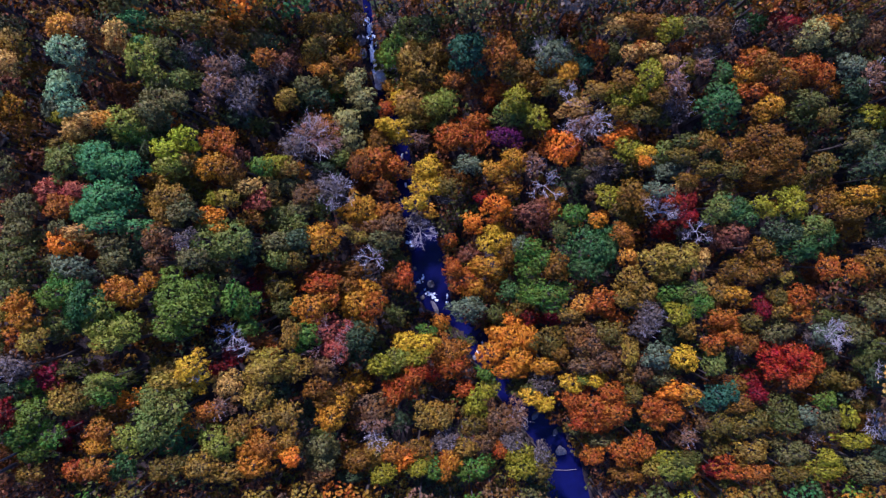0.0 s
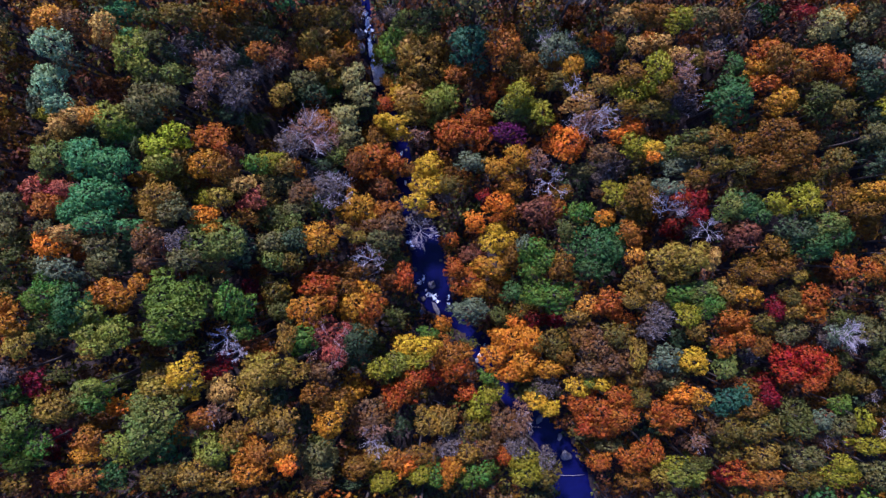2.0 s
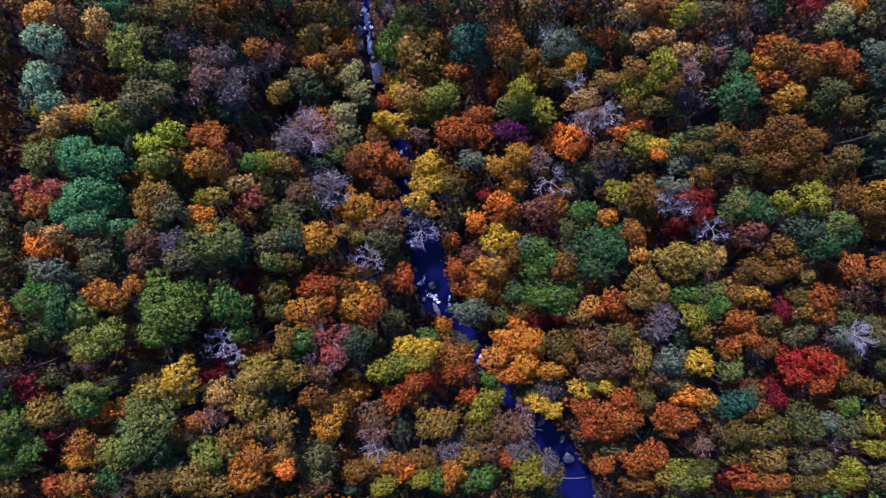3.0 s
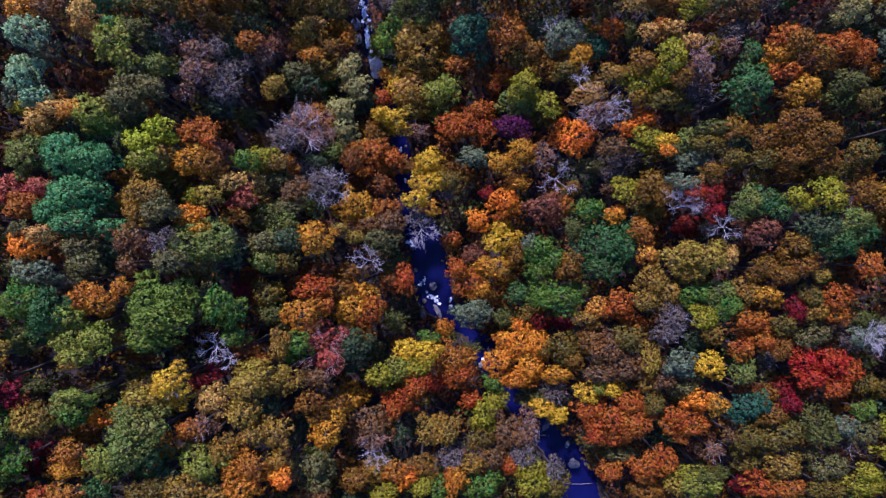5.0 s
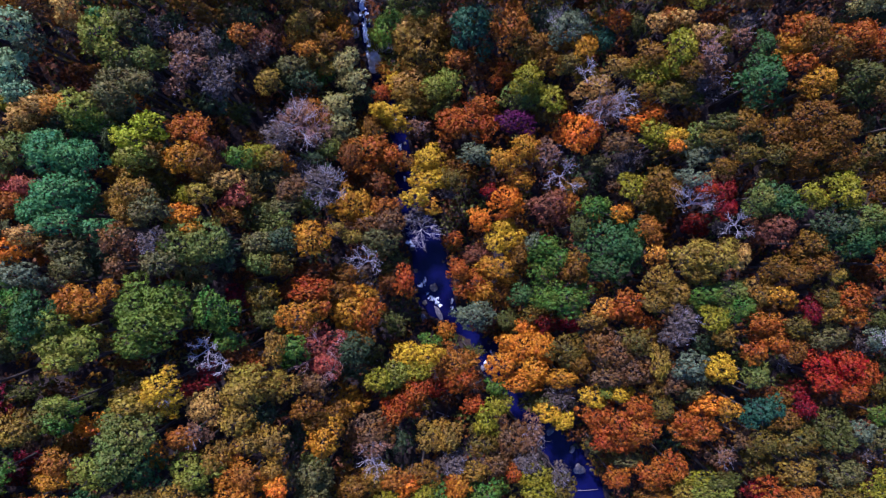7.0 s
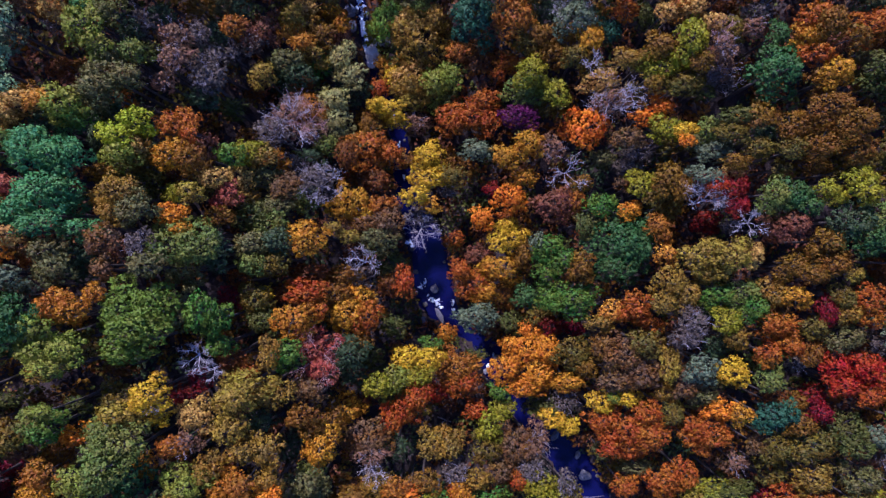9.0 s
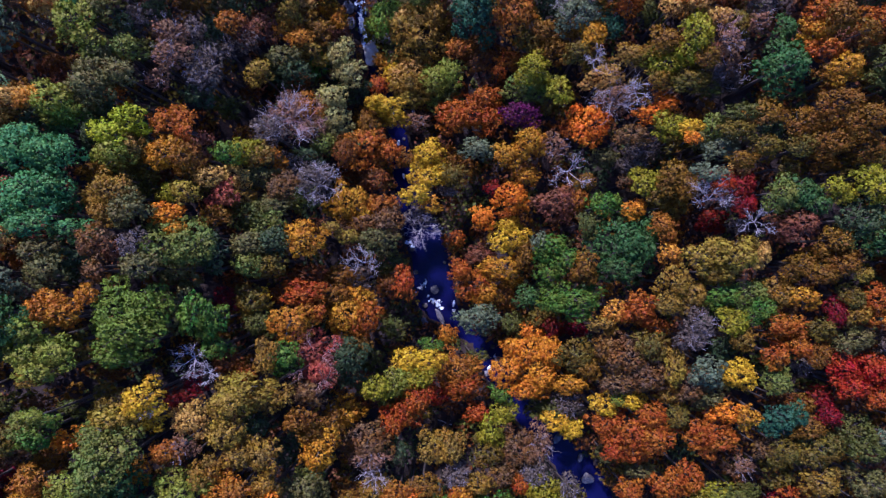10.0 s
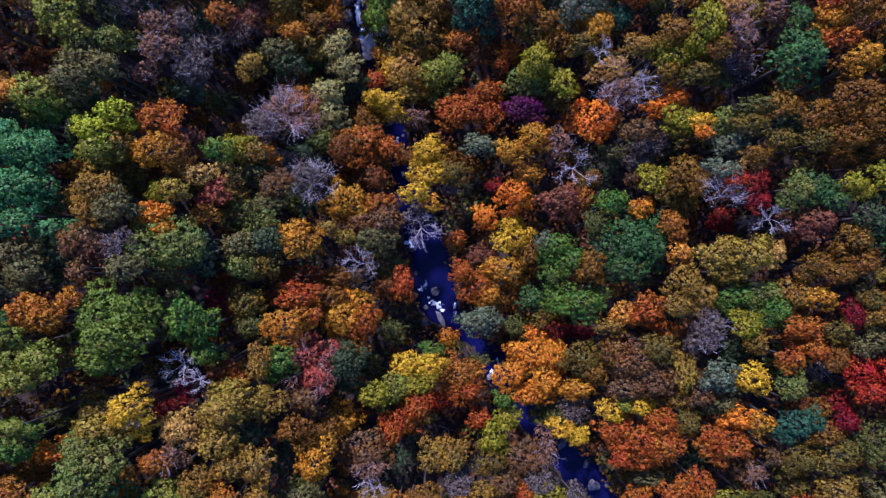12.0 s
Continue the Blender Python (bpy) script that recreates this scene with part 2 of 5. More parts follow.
def crown_mesh(radius, seed, airy=0.0, blades=25, tuft=1.0):
    """A crown of that radius: a dome of uneven lobes, which carry sprays of about a metre; each spray is a rounded tuft of small leaf blades.
    airy: how far the sprays are thinned out, so that one sees into the crown."""
    rng = np.random.default_rng(seed)
    count = int(rng.integers(5, 8)) + int(radius)
    turn = rng.uniform(0, 6.28)
    lobes = [(np.array((rng.uniform(-0.15, 0.15) * radius, rng.uniform(-0.15, 0.15) * radius, 0.24 * radius)), 0.52 * radius)]
    for i in range(count):
        a = turn + 6.283 * i / count + rng.uniform(-0.35, 0.35)
        r = rng.uniform(0.36, 0.94)
        size = radius * rng.uniform(0.20, 0.42)
        lobes.append((np.array((r * radius * math.cos(a), r * radius * math.sin(a), radius * (0.42 - 1.0 * r + rng.uniform(-0.2, 0.2)))), size))
    mids, sizes = np.array([m for m, s in lobes]), np.array([s for m, s in lobes])
    # sprays spread over the outside of the lobes, none too near another
    base = (0.36 + 0.065 * radius) * tuft
    tries = int(600 + 500 * radius)
    pick = rng.choice(len(lobes), size=tries, p=sizes ** 2 / (sizes ** 2).sum())
    way = rng.normal(size=(tries, 3))
    way[:, 2] += 0.45
    way = unit(way)
    spots = mids[pick] + way * (sizes[pick] * rng.uniform(0.80, 1.08, tries))[:, None]
    inside = (np.linalg.norm(spots[:, None] - mids[None], axis=2) < 0.78 * sizes[None]).any(1)
    girth = base * rng.uniform(0.60, 1.35, tries)
    kept = []
    for i in np.flatnonzero(~inside & (way[:, 2] > -0.22)):
        if all(np.linalg.norm(spots[kept] - spots[i], axis=1) > 0.60 * (girth[kept] + girth[i])) if kept else True:
            kept.append(i)
    spots, ups, girth = spots[kept], way[kept], girth[kept]
    n = len(spots)
    dome = unit(ups * 0.7 + unit(spots - np.array((0, 0, -0.5 * radius))))
    # the blades of each spray: small ones outside, a few broad ones in its heart
    share = np.where(rng.random(n) < airy, blades // 3, blades) * np.clip((girth / base) ** 1.5, 0.5, 1.6)
    host = np.repeat(np.arange(n), share.astype(int))
    m = len(host)
    deep = rng.random(m) < 0.19
    out = unit(dome[host] * 0.66 + rng.normal(size=(m, 3)) * 0.62)
    reach = np.where(deep, rng.uniform(0.30, 0.72, m), rng.uniform(0.72, 1.10, m) * np.where(rng.random(m) < 0.14, rng.uniform(1.1, 1.6, m), 1.0))
    mid = spots[host] + out * (girth[host] * reach)[:, None] + rng.normal(size=(m, 3)) * 0.05
    face = unit(out + rng.normal(size=(m, 3)) * 0.75)
    across = unit(np.cross(face, rng.normal(size=(m, 3))))
    tall = np.cross(face, across)
    long = np.where(deep, rng.uniform(0.42, 0.64, m) * girth[host], rng.uniform(0.08, 0.19, m) * (0.85 + 0.06 * radius))[:, None]
    wide = long * rng.uniform(0.55, 0.9, (m, 1))
    quads = np.stack((mid - tall * long, mid - across * wide, mid + tall * long, mid + across * wide), 1)
    flip = (np.cross(quads[:, 2] - quads[:, 0], quads[:, 3] - quads[:, 1]) * face).sum(1) < 0
    quads[flip] = quads[flip][:, ::-1]
    normals = np.repeat(unit(out * 0.7 + dome[host] * 0.25 + face * 0.6), 4, 0)
    verts = quads.reshape(-1, 3)
    corners, starts = np.arange(len(verts), dtype=np.int32), np.arange(0, len(verts), 4, dtype=np.int32)
    data = bpy.data.meshes.new("crown")
    data.vertices.add(len(verts))
    data.vertices.foreach_set("co", verts.ravel())
    data.loops.add(len(corners))
    data.loops.foreach_set("vertex_index", corners)
    data.polygons.add(len(starts))
    data.polygons.foreach_set("loop_start", starts)
    data.polygons.foreach_set("use_smooth", [True] * len(starts))
    data.update(calc_edges=True)
    data.normals_split_custom_set_from_vertices(normals)
    return data


def blade_corners(radius, seed, count, long):
    """The corners of loose blades that fill a rough crown, for the woods in which no single tree counts."""
    rng = np.random.default_rng(seed)
    out = rng.normal(size=(count, 3))
    out[:, 2] = np.abs(out[:, 2]) - 0.25
    out = unit(out)
    lump = 1 + 0.28 * np.sin(3 * out[:, :1] + seed) * np.sin(4 * out[:, 1:2] + 2 * seed)
    mid = out * radius * lump * rng.uniform(0.72, 1.05, (count, 1))
    face = unit(out + rng.normal(size=(count, 3)) * 0.6)
    across = unit(np.cross(face, rng.normal(size=(count, 3))))
    tall = np.cross(face, across)
    size = rng.uniform(0.6, 1.2, (count, 1)) * long
    return np.stack((mid - tall * size, mid + across * size * 0.7, mid + tall * size, mid - across * size * 0.7), 1).reshape(-1, 3)


def quad_mesh(name, verts, slots, mats):
    """One mesh of loose four-cornered blades, with the material of each."""
    data = bpy.data.meshes.new(name)
    data.vertices.add(len(verts))
    data.vertices.foreach_set("co", verts.ravel())
    data.loops.add(len(verts))
    data.loops.foreach_set("vertex_index", np.arange(len(verts), dtype=np.int32))
    data.polygons.add(len(verts) // 4)
    data.polygons.foreach_set("loop_start", np.arange(0, len(verts), 4, dtype=np.int32))
    for mat in mats:
        data.materials.append(mat)
    data.polygons.foreach_set("material_index", np.array(slots, dtype=np.int32))
    data.update(calc_edges=True)
    return data


def plant_blades(rng, size, count):
    """The blades of one low plant about its foot."""
    corners = []
    for i in range(count):
        spot = Vector((rng.uniform(-1, 1), rng.uniform(-1, 1), rng.uniform(0.1, 1.5))) * size
        side = Vector((rng.uniform(-1, 1), rng.uniform(-1, 1), rng.uniform(-0.4, 0.4))).normalized()
        tall = side.cross(Vector((rng.uniform(-0.6, 0.6), rng.uniform(-0.6, 0.6), 1))).normalized()
        long = rng.uniform(0.2, 0.42)
        corners += [spot - tall * long, spot + side * long * 0.7, spot + tall * long, spot - side * long * 0.7]
    return np.array([tuple(c) for c in corners])


def tube(points, radii, sides=5):
    """The rings and faces of a tapered, bent stem."""
    verts, faces = [], []
    for i, (p, r) in enumerate(zip(points, radii)):
        ahead = (points[min(i + 1, len(points) - 1)] - points[max(i - 1, 0)]).normalized()
        side = ahead.orthogonal().normalized()
        other = ahead.cross(side)
        for k in range(sides):
            a = 2 * math.pi * k / sides
            verts.append(p + (side * math.cos(a) + other * math.sin(a)) * r)
    for i in range(len(points) - 1):
        for k in range(sides):
            faces.append((i * sides + k, i * sides + (k + 1) % sides, (i + 1) * sides + (k + 1) % sides, (i + 1) * sides + k))
    faces.append(tuple(range(sides))[::-1])
    faces.append(tuple((len(points) - 1) * sides + k for k in range(sides)))
    return verts, faces


def bent(start, end, sag, rng, count=5):
    """Points from start to end with a bend and some wander."""
    span_way = end - start
    wander = Vector((rng.uniform(-1, 1), rng.uniform(-1, 1), rng.uniform(-0.4, 0.6))) * span_way.length * sag
    return [start + span_way * s + wander * math.sin(math.pi * s) for s in (i / (count - 1) for i in range(count))]


SIZES = (1.5, 2.2, 3.0, 4.0, 5.2)
rng = random.Random(4)
CROWNS = [[crown_mesh(size, 100 * i + k) for k in range(6)] for i, size in enumerate(SIZES)]
THIN_CROWNS = [[crown_mesh(size, 900 + 100 * i + k, airy=0.5, tuft=0.85, blades=23) for k in range(4)] for i, size in enumerate(SIZES)]
BOUGHS = []
for k in range(6):
    stem = bent(Vector((0, 0, -0.5)), Vector((0.75, rng.uniform(-0.2, 0.2), 0.35)), 0.12, rng)
    BOUGHS.append(mesh_of("limb", *tube(stem[::2], [0.045, 0.027, 0.008], 4), True))
TWIGS = []
for k in range(4):
    verts, faces = [], []
    for i in range(7):
        a = 0.9 * i + rng.uniform(-0.3, 0.3)
        tip = Vector((math.cos(a), math.sin(a), 0)) * rng.uniform(0.5, 1.0) + Vector((0, 0, rng.uniform(0.5, 1.0)))
        bough = bent(Vector((0, 0, -0.5)), tip, 0.15, rng, 6)
        stems = [(bough, [0.022, 0.020, 0.017, 0.013, 0.010, 0.004])]
        for j in range(7):
            s = rng.uniform(0.4, 1.0) * 4.99
            root = bough[int(s)].lerp(bough[int(s) + 1], s % 1)
            way = (tip.normalized() + Vector((rng.uniform(-1, 1), rng.uniform(-1, 1), rng.uniform(-0.2, 0.7)))).normalized()
            twig = bent(root, root + way * rng.uniform(0.2, 0.42), 0.15, rng, 4)
            stems += [(twig, [0.009, 0.008, 0.006, 0.003])]
            stems += [(bent(twig[2], twig[2] + (way + Vector((rng.uniform(-1, 1), rng.uniform(-1, 1), 0.2))) * 0.12, 0.1, rng, 3), [0.006, 0.005, 0.002])]
        for stem, radii in stems:
            more, skins = tube(stem, radii, 3)
            faces += [tuple(v + len(verts) for v in face) for face in skins]
            verts += more
    TWIGS.append(mesh_of("twigs", verts, faces, True))
BARE = ("GB", "WG", "PT")
woods = random.Random(11)
KINDS = {key: "maple_tree" for key in ("RD", "RR", "CR", "PK", "OR", "RO", "RS", "SA", "RB", "PU", "TO", "PB")}
KINDS.update({key: "poplar_tree" for key in ("YE", "YG", "LY", "GO", "GY", "PE", "BG", "KY")})
KINDS.update({key: "ash_tree" for key in ("GG", "GB", "TG2", "PG", "WG", "PT", "TA")})


CROWN_SPOTS = []


def tree(x, y, z, rx, ry, key, thin=False):
    """A broadleaf tree: trunk, limbs and a crown of half-widths rx, ry about (x, y, z)."""
    mat, words = LEAVES[key]
    off, half = x - stream_x(y), stream_half(y) + 1.0
    bx = x if abs(off) > half else stream_x(y) + (half if off >= 0 else -half)
    floor_z = ground_height(bx, y) - 0.15
    z = max(z, floor_z + 2.2)
    size = (rx + ry) / 2
    low = z - floor_z < 7.5
    sort = "shrub" if low and size < 2.4 else KINDS.get(key, "oak_tree")
    thing = new(sort)
    thing.location = (bx, y, floor_z)
    place = "by the stream" if abs(off) < 9 else ("on the steeper slope" if off < 0 else "on the gentler slope")
    width = "wide" if size > 3.6 else ("slender" if size < 2.0 else "rounded")
    tagged(thing, f"{sort.replace('_', ' ')} with a {width} {words} crown {place}", sort.split("_")[-1], "forest trees")
    CROWN_SPOTS.append((x, y, size))
    heart = Vector((x - bx, 0, z - floor_z))
    k = min(range(len(SIZES)), key=lambda i: abs(SIZES[i] - size))
    shape = woods.choice((THIN_CROWNS if thin or key in BARE else CROWNS)[k])
    turned = woods.choice((0, 180))
    rise = size * woods.uniform(0.85, 1.05)
    part("crown", shape, mat, thing, f"{words} leaves",
         pose(*heart, 0, 0, turned) @ Matrix.Diagonal((rx / SIZES[k], ry / SIZES[k], rise / SIZES[k], 1)))
    thick = 0.05 + 0.045 * size + 0.004 * heart.z
    stem = bent(Vector((0, 0, 0)), heart + Vector((0, 0, 0.25 * size)), 0.03, woods)
    part("trunk", mesh_of("trunk", *tube(stem, [thick * f for f in (1.5, 1.0, 0.85, 0.6, 0.25)], 6), True), BARK, thing)
    if key in BARE:
        part("bare_branch", woods.choice(TWIGS), GREY_TWIGS, thing, "grey bare twigs", pose(*heart, 0, 0, woods.uniform(0, 360)) @ Matrix.Diagonal((size, size, size * 1.1, 1)))
    for i in range(3):
        part("limb", woods.choice(BOUGHS), BARK, thing, "",
             pose(*heart, 0, 0, 120 * i + woods.uniform(-40, 40)) @ Matrix.Diagonal((size, size, size, 1)))
    return thing


def dead_tree(x, y, z, r, wood, words, spread=6.28, heading=0.0):
    """A leafless tree: a trunk, and crooked boughs that fan out over an angle and fork twice into pale twigs."""
    off, half = x - stream_x(y), stream_half(y) + 0.6
    bx = x if abs(off) > half else stream_x(y) + (half if off >= 0 else -half)
    floor_z = ground_height(bx, y) - 0.15
    thing = tagged(new("dead_tree"), f"bare dead tree with {words} twigs among the leafy crowns", "dead tree", "bare trees")
    thing.location = (bx, y, floor_z)
    fork = Vector((x - bx, 0, z - floor_z - 0.5 * r))
    part("trunk", mesh_of("trunk", *tube(bent(Vector((0, 0, 0)), fork, 0.02, woods), [0.22, 0.16, 0.12, 0.09, 0.06], 7), True), BARK, thing)
    count = woods.choice((6, 7, 8))
    for i in range(count):
        a = heading + spread * ((i + 0.5) / count - 0.5) + woods.uniform(-0.3, 0.3)
        out = r * woods.uniform(0.55, 1.1)
        tip = fork + Vector((math.cos(a) * out, math.sin(a) * out, r * woods.uniform(0.3, 0.9)))
        bough = bent(fork, tip, 0.22, woods, 7)
        verts, faces = tube(bough, [0.036, 0.034, 0.031, 0.027, 0.022, 0.016, 0.008])
        for j in range(13):
            s = woods.uniform(0.42, 1.0) * 5.99
            root = bough[int(s)].lerp(bough[int(s) + 1], s % 1)
            way = (tip - fork).normalized() + Vector((woods.uniform(-1, 1), woods.uniform(-1, 1), woods.uniform(-0.1, 0.5)))
            twig = bent(root, root + way.normalized() * r * woods.uniform(0.25, 0.6), 0.18, woods, 4)
            for stem, radii in [(twig, [0.017, 0.015, 0.011, 0.005])] + [
                    (bent(twig[q], twig[q] + (way.normalized() + Vector((woods.uniform(-1, 1), woods.uniform(-1, 1), woods.uniform(-0.2, 0.4)))) * r * 0.17, 0.1, woods, 3),
                     [0.011, 0.009, 0.004]) for q in (1, 2, 3)]:
                more, skins = tube(stem, radii, 3)
                faces += [tuple(v + len(verts) for v in face) for face in skins]
                verts += more
        part("bough", mesh_of("bough", verts, faces, True), wood, thing)
    return thing


def boulder(x, y, z, size, mat, words, seed):
    bm = bmesh.new()
    bmesh.ops.create_icosphere(bm, subdivisions=3, radius=1)
    for v in bm.verts:
        n = noise.noise(v.co * 1.3 + Vector((seed * 3.7, 0, 0))) * 0.38 + noise.noise(v.co * 3.5 + Vector((0, seed * 2.1, 0))) * 0.12
        v.co *= 1 + n
        v.co.x *= size[0]
        v.co.y *= size[1]
        v.co.z *= size[2]
    data = bpy.data.meshes.new("boulder")
    bm.to_mesh(data)
    bm.free()
    data.materials.append(mat)
    ob = tagged(new("boulder", data), words, "rock", "stream rocks")
    ob.location, ob.rotation_euler = (x, y, z), (0, 0, seed * 1.3)
    return ob


def white_water(x, y, rx, ry, seed, words):
    """A low, ragged sheet of broken water on the stream."""
    n, verts, faces = 22, [], []
    for j in range(n + 1):
        for i in range(n + 1):
            u, v = 2 * i / n - 1, 2 * j / n - 1
            px, py = x + u * rx, y + v * ry
            h = 0.14 * (1 - u * u - v * v) + 0.34 * noise.noise((px * 1.9, py * 1.3, seed)) + 0.12 * noise.noise((px * 5, py * 4, seed))
            verts.append((px, py, water_level(py) + h))
    for j in range(n):
        for i in range(n):
            u, v = (2 * i + 1) / n - 1, (2 * j + 1) / n - 1
            ragged = noise.noise((u * 2.2, v * 1.6, seed + 0.5)) + 0.4 * noise.noise((u * 6, v * 5, seed))
            if ragged > -0.25 + 0.75 * (u * u + v * v) - 0.2:
                faces.append((j * n + j + i, j * n + j + i + 1, (j + 1) * (n + 1) + i + 1, (j + 1) * (n + 1) + i))
    ob = tagged(new("white_water", mesh_of("white_water", verts, faces, True)), words, "rapids", kind="stuff")
    ob.data.materials.append(FOAM)
    return ob



# ---- trees of the valley, from the head of the stream down, by crown ----
# Around the stream head, paler leaf colours stand in for a patch of sun.
tree(-10.4, 45.6, -2.2, 2.4, 1.7, "GB")
tree(1.8, 45.4, -1.6, 2.4, 1.4, "OG")
tree(-2.7, 44.5, -1.3, 2.6, 1.9, "DS")
tree(-7.0, 44.4, -1.9, 2.9, 2.4, "MG")
tree(-16.2, 44.1, 2.7, 1.6, 1.4, "PT")
tree(23.7, 43.9, 1.7, 2.6, 1.9, "RB")
tree(-32.8, 42.7, 3.7, 1.8, 1.6, "OG")
tree(-24.1, 42.6, 3.9, 3.7, 2.7, "KH")
tree(-19.8, 42.4, 3.6, 2.7, 2.5, "OL")
tree(-6.3, 41.9, -2.8, 2.5, 1.6, "PL")
tree(-3.8, 41.1, -0.3, 1.6, 1.3, "MG")
tree(-35.6, 40.9, 11.3, 2.6, 1.5, "BR")
tree(-19.0, 40.6, -1.2, 2.2, 1.8, "GO")
tree(56.1, 40.0, 11.1, 2.1, 1.9, "DG")
tree(-23.1, 39.5, 4.5, 2.1, 1.5, "TA")
tree(-9.8, 39.5, -1.3, 2.9, 3.4, "LM")
tree(-12.7, 39.5, -7.1, 1.7, 2.6, "YG")
tree(17.0, 38.8, 3.8, 2.0, 2.2, "DS")
tree(-1.6, 38.6, 2.5, 1.6, 2.4, "KH")
tree(-7.2, 38.3, -0.8, 2.5, 2.2, "TA")
tree(33.0, 38.3, 17.0, 2.8, 1.6, "BR")
tree(29.6, 38.3, 15.8, 2.9, 1.8, "TA")
tree(42.8, 38.0, 16.5, 3.1, 1.8, "GG")
tree(-17.2, 38.0, 2.4, 1.3, 1.3, "TO")
tree(-21.9, 38.0, 3.5, 1.9, 1.7, "KH")
tree(36.0, 38.0, 16.6, 2.6, 2.0, "BG")
tree(-31.9, 37.8, 9.6, 1.6, 1.4, "DS")
tree(50.8, 37.7, 15.8, 1.6, 1.6, "GB")
tree(-34.2, 37.7, 9.7, 2.2, 2.0, "GG")
tree(-24.4, 37.5, 6.1, 1.9, 2.1, "KY")
tree(-38.2, 37.5, 17.9, 3.0, 2.0, "BR")
tree(46.1, 37.3, 17.6, 2.6, 2.0, "KB")
tree(-17.9, 37.1, -0.8, 2.0, 1.8, "PB")
tree(56.2, 37.1, 20.7, 2.0, 1.4, "RR")
tree(62.9, 37.0, 20.4, 2.3, 1.6, "TO")
tree(31.8, 36.8, 6.2, 1.7, 2.5, "OG")
tree(38.2, 36.8, 18.5, 2.0, 1.8, "YG")
tree(4.8, 36.7, 6.1, 3.9, 4.1, "TE")
tree(59.0, 36.5, 16.6, 1.8, 1.4, "PT")
tree(43.3, 36.5, 9.3, 1.9, 1.1, "RB")
tree(66.9, 36.5, 21.8, 1.7, 1.3, "GG")
tree(-41.3, 36.4, 21.9, 3.3, 1.7, "OL")
tree(-49.2, 36.4, 23.3, 2.7, 1.5, "TG")
tree(-4.2, 36.4, -0.3, 4.9, 4.7, "KH")
tree(-36.9, 36.3, 13.0, 2.5, 1.6, "BR")
tree(28.1, 36.2, 9.2, 2.3, 2.1, "RO")
tree(-45.9, 36.1, 22.8, 1.9, 1.3, "OG")
tree(11.0, 36.1, 8.9, 3.0, 3.4, "SA")
tree(-25.4, 35.8, 4.4, 2.3, 1.7, "PE")
tree(19.9, 35.6, 8.6, 3.8, 3.4, "TG2")
tree(60.6, 35.4, 20.3, 3.3, 2.5, "PL")
tree(-20.2, 35.3, 3.4, 2.4, 2.2, "BG")
tree(70.2, 35.2, 20.4, 2.3, 2.2, "KB")
tree(-28.7, 35.1, 6.5, 2.7, 2.7, "PB")
tree(66.0, 35.0, 20.5, 2.2, 2.0, "GG")
tree(-59.2, 34.8, 25.3, 2.8, 2.2, "PE")
tree(60.8, 34.6, 11.5, 1.7, 1.3, "PT")
tree(-41.0, 34.4, 15.3, 2.1, 1.9, "DS")
tree(34.1, 34.3, 15.4, 1.9, 1.6, "SA")
tree(-66.2, 34.3, 26.5, 2.2, 1.7, "GG")
tree(-55.5, 34.2, 25.6, 2.4, 1.9, "KB")
tree(26.1, 34.0, 7.7, 1.5, 1.9, "TE")
tree(32.6, 33.9, 14.7, 2.1, 1.8, "TA")
tree(-51.2, 33.8, 24.6, 1.9, 2.4, "TA")
tree(-23.1, 33.8, 5.2, 2.3, 1.5, "PE")
tree(67.3, 33.7, 17.2, 2.0, 1.2, "KB")
tree(36.0, 33.7, 15.9, 2.1, 1.6, "TA")
tree(61.1, 33.7, 16.8, 2.1, 1.2, "DS")
tree(45.7, 33.6, 14.7, 2.0, 1.6, "GB")
tree(19.3, 33.5, 6.7, 2.3, 2.3, "BG")
tree(15.4, 33.4, 7.0, 2.5, 2.1, "BG")
tree(-31.2, 33.4, 13.4, 2.1, 1.9, "SA")
tree(-10.8, 33.3, -6.4, 1.8, 1.6, "PE")
tree(65.1, 33.2, 16.8, 2.6, 1.2, "DS")
tree(-56.1, 33.2, 16.3, 1.3, 1.1, "GB")
tree(-34.7, 33.2, 10.9, 1.8, 2.4, "DS")
tree(-48.6, 33.2, 22.9, 1.2, 0.9, "TG")
tree(-53.6, 33.1, 21.4, 2.0, 1.3, "SA")
tree(-29.8, 33.1, 12.2, 1.4, 1.4, "PB")
tree(-30.0, 33.0, 7.0, 2.1, 1.7, "GB")
tree(-42.8, 32.8, 17.0, 2.1, 2.3, "GB")
tree(2.3, 32.4, 3.6, 2.0, 1.6, "SA")
tree(22.5, 32.4, 9.1, 1.9, 2.3, "GO")
tree(13.2, 32.3, 6.1, 1.9, 1.8, "OL")
tree(-44.9, 32.2, 22.5, 2.2, 1.9, "OG")
tree(5.8, 32.1, 0.8, 3.5, 2.9, "RB")
tree(-17.4, 32.1, 1.8, 2.8, 2.8, "PL")
tree(-21.5, 32.1, 3.6, 2.1, 1.6, "KY")
tree(-44.3, 31.9, 18.0, 1.9, 1.9, "DS")
tree(-66.4, 31.8, 26.2, 2.4, 2.6, "KH")
tree(42.6, 31.7, 13.8, 1.6, 1.8, "OL")
tree(-35.7, 31.6, 15.6, 1.5, 1.9, "GB")
tree(44.9, 31.5, 14.5, 1.8, 1.6, "PT")
tree(52.1, 31.4, 18.0, 2.4, 2.2, "RO")
tree(-20.8, 31.3, 0.4, 1.5, 1.8, "GR")
tree(38.3, 31.0, 17.3, 1.7, 1.7, "TA")
tree(-9.0, 31.0, -5.6, 2.1, 2.3, "YE")
tree(16.6, 31.0, 5.7, 2.9, 2.1, "BG")
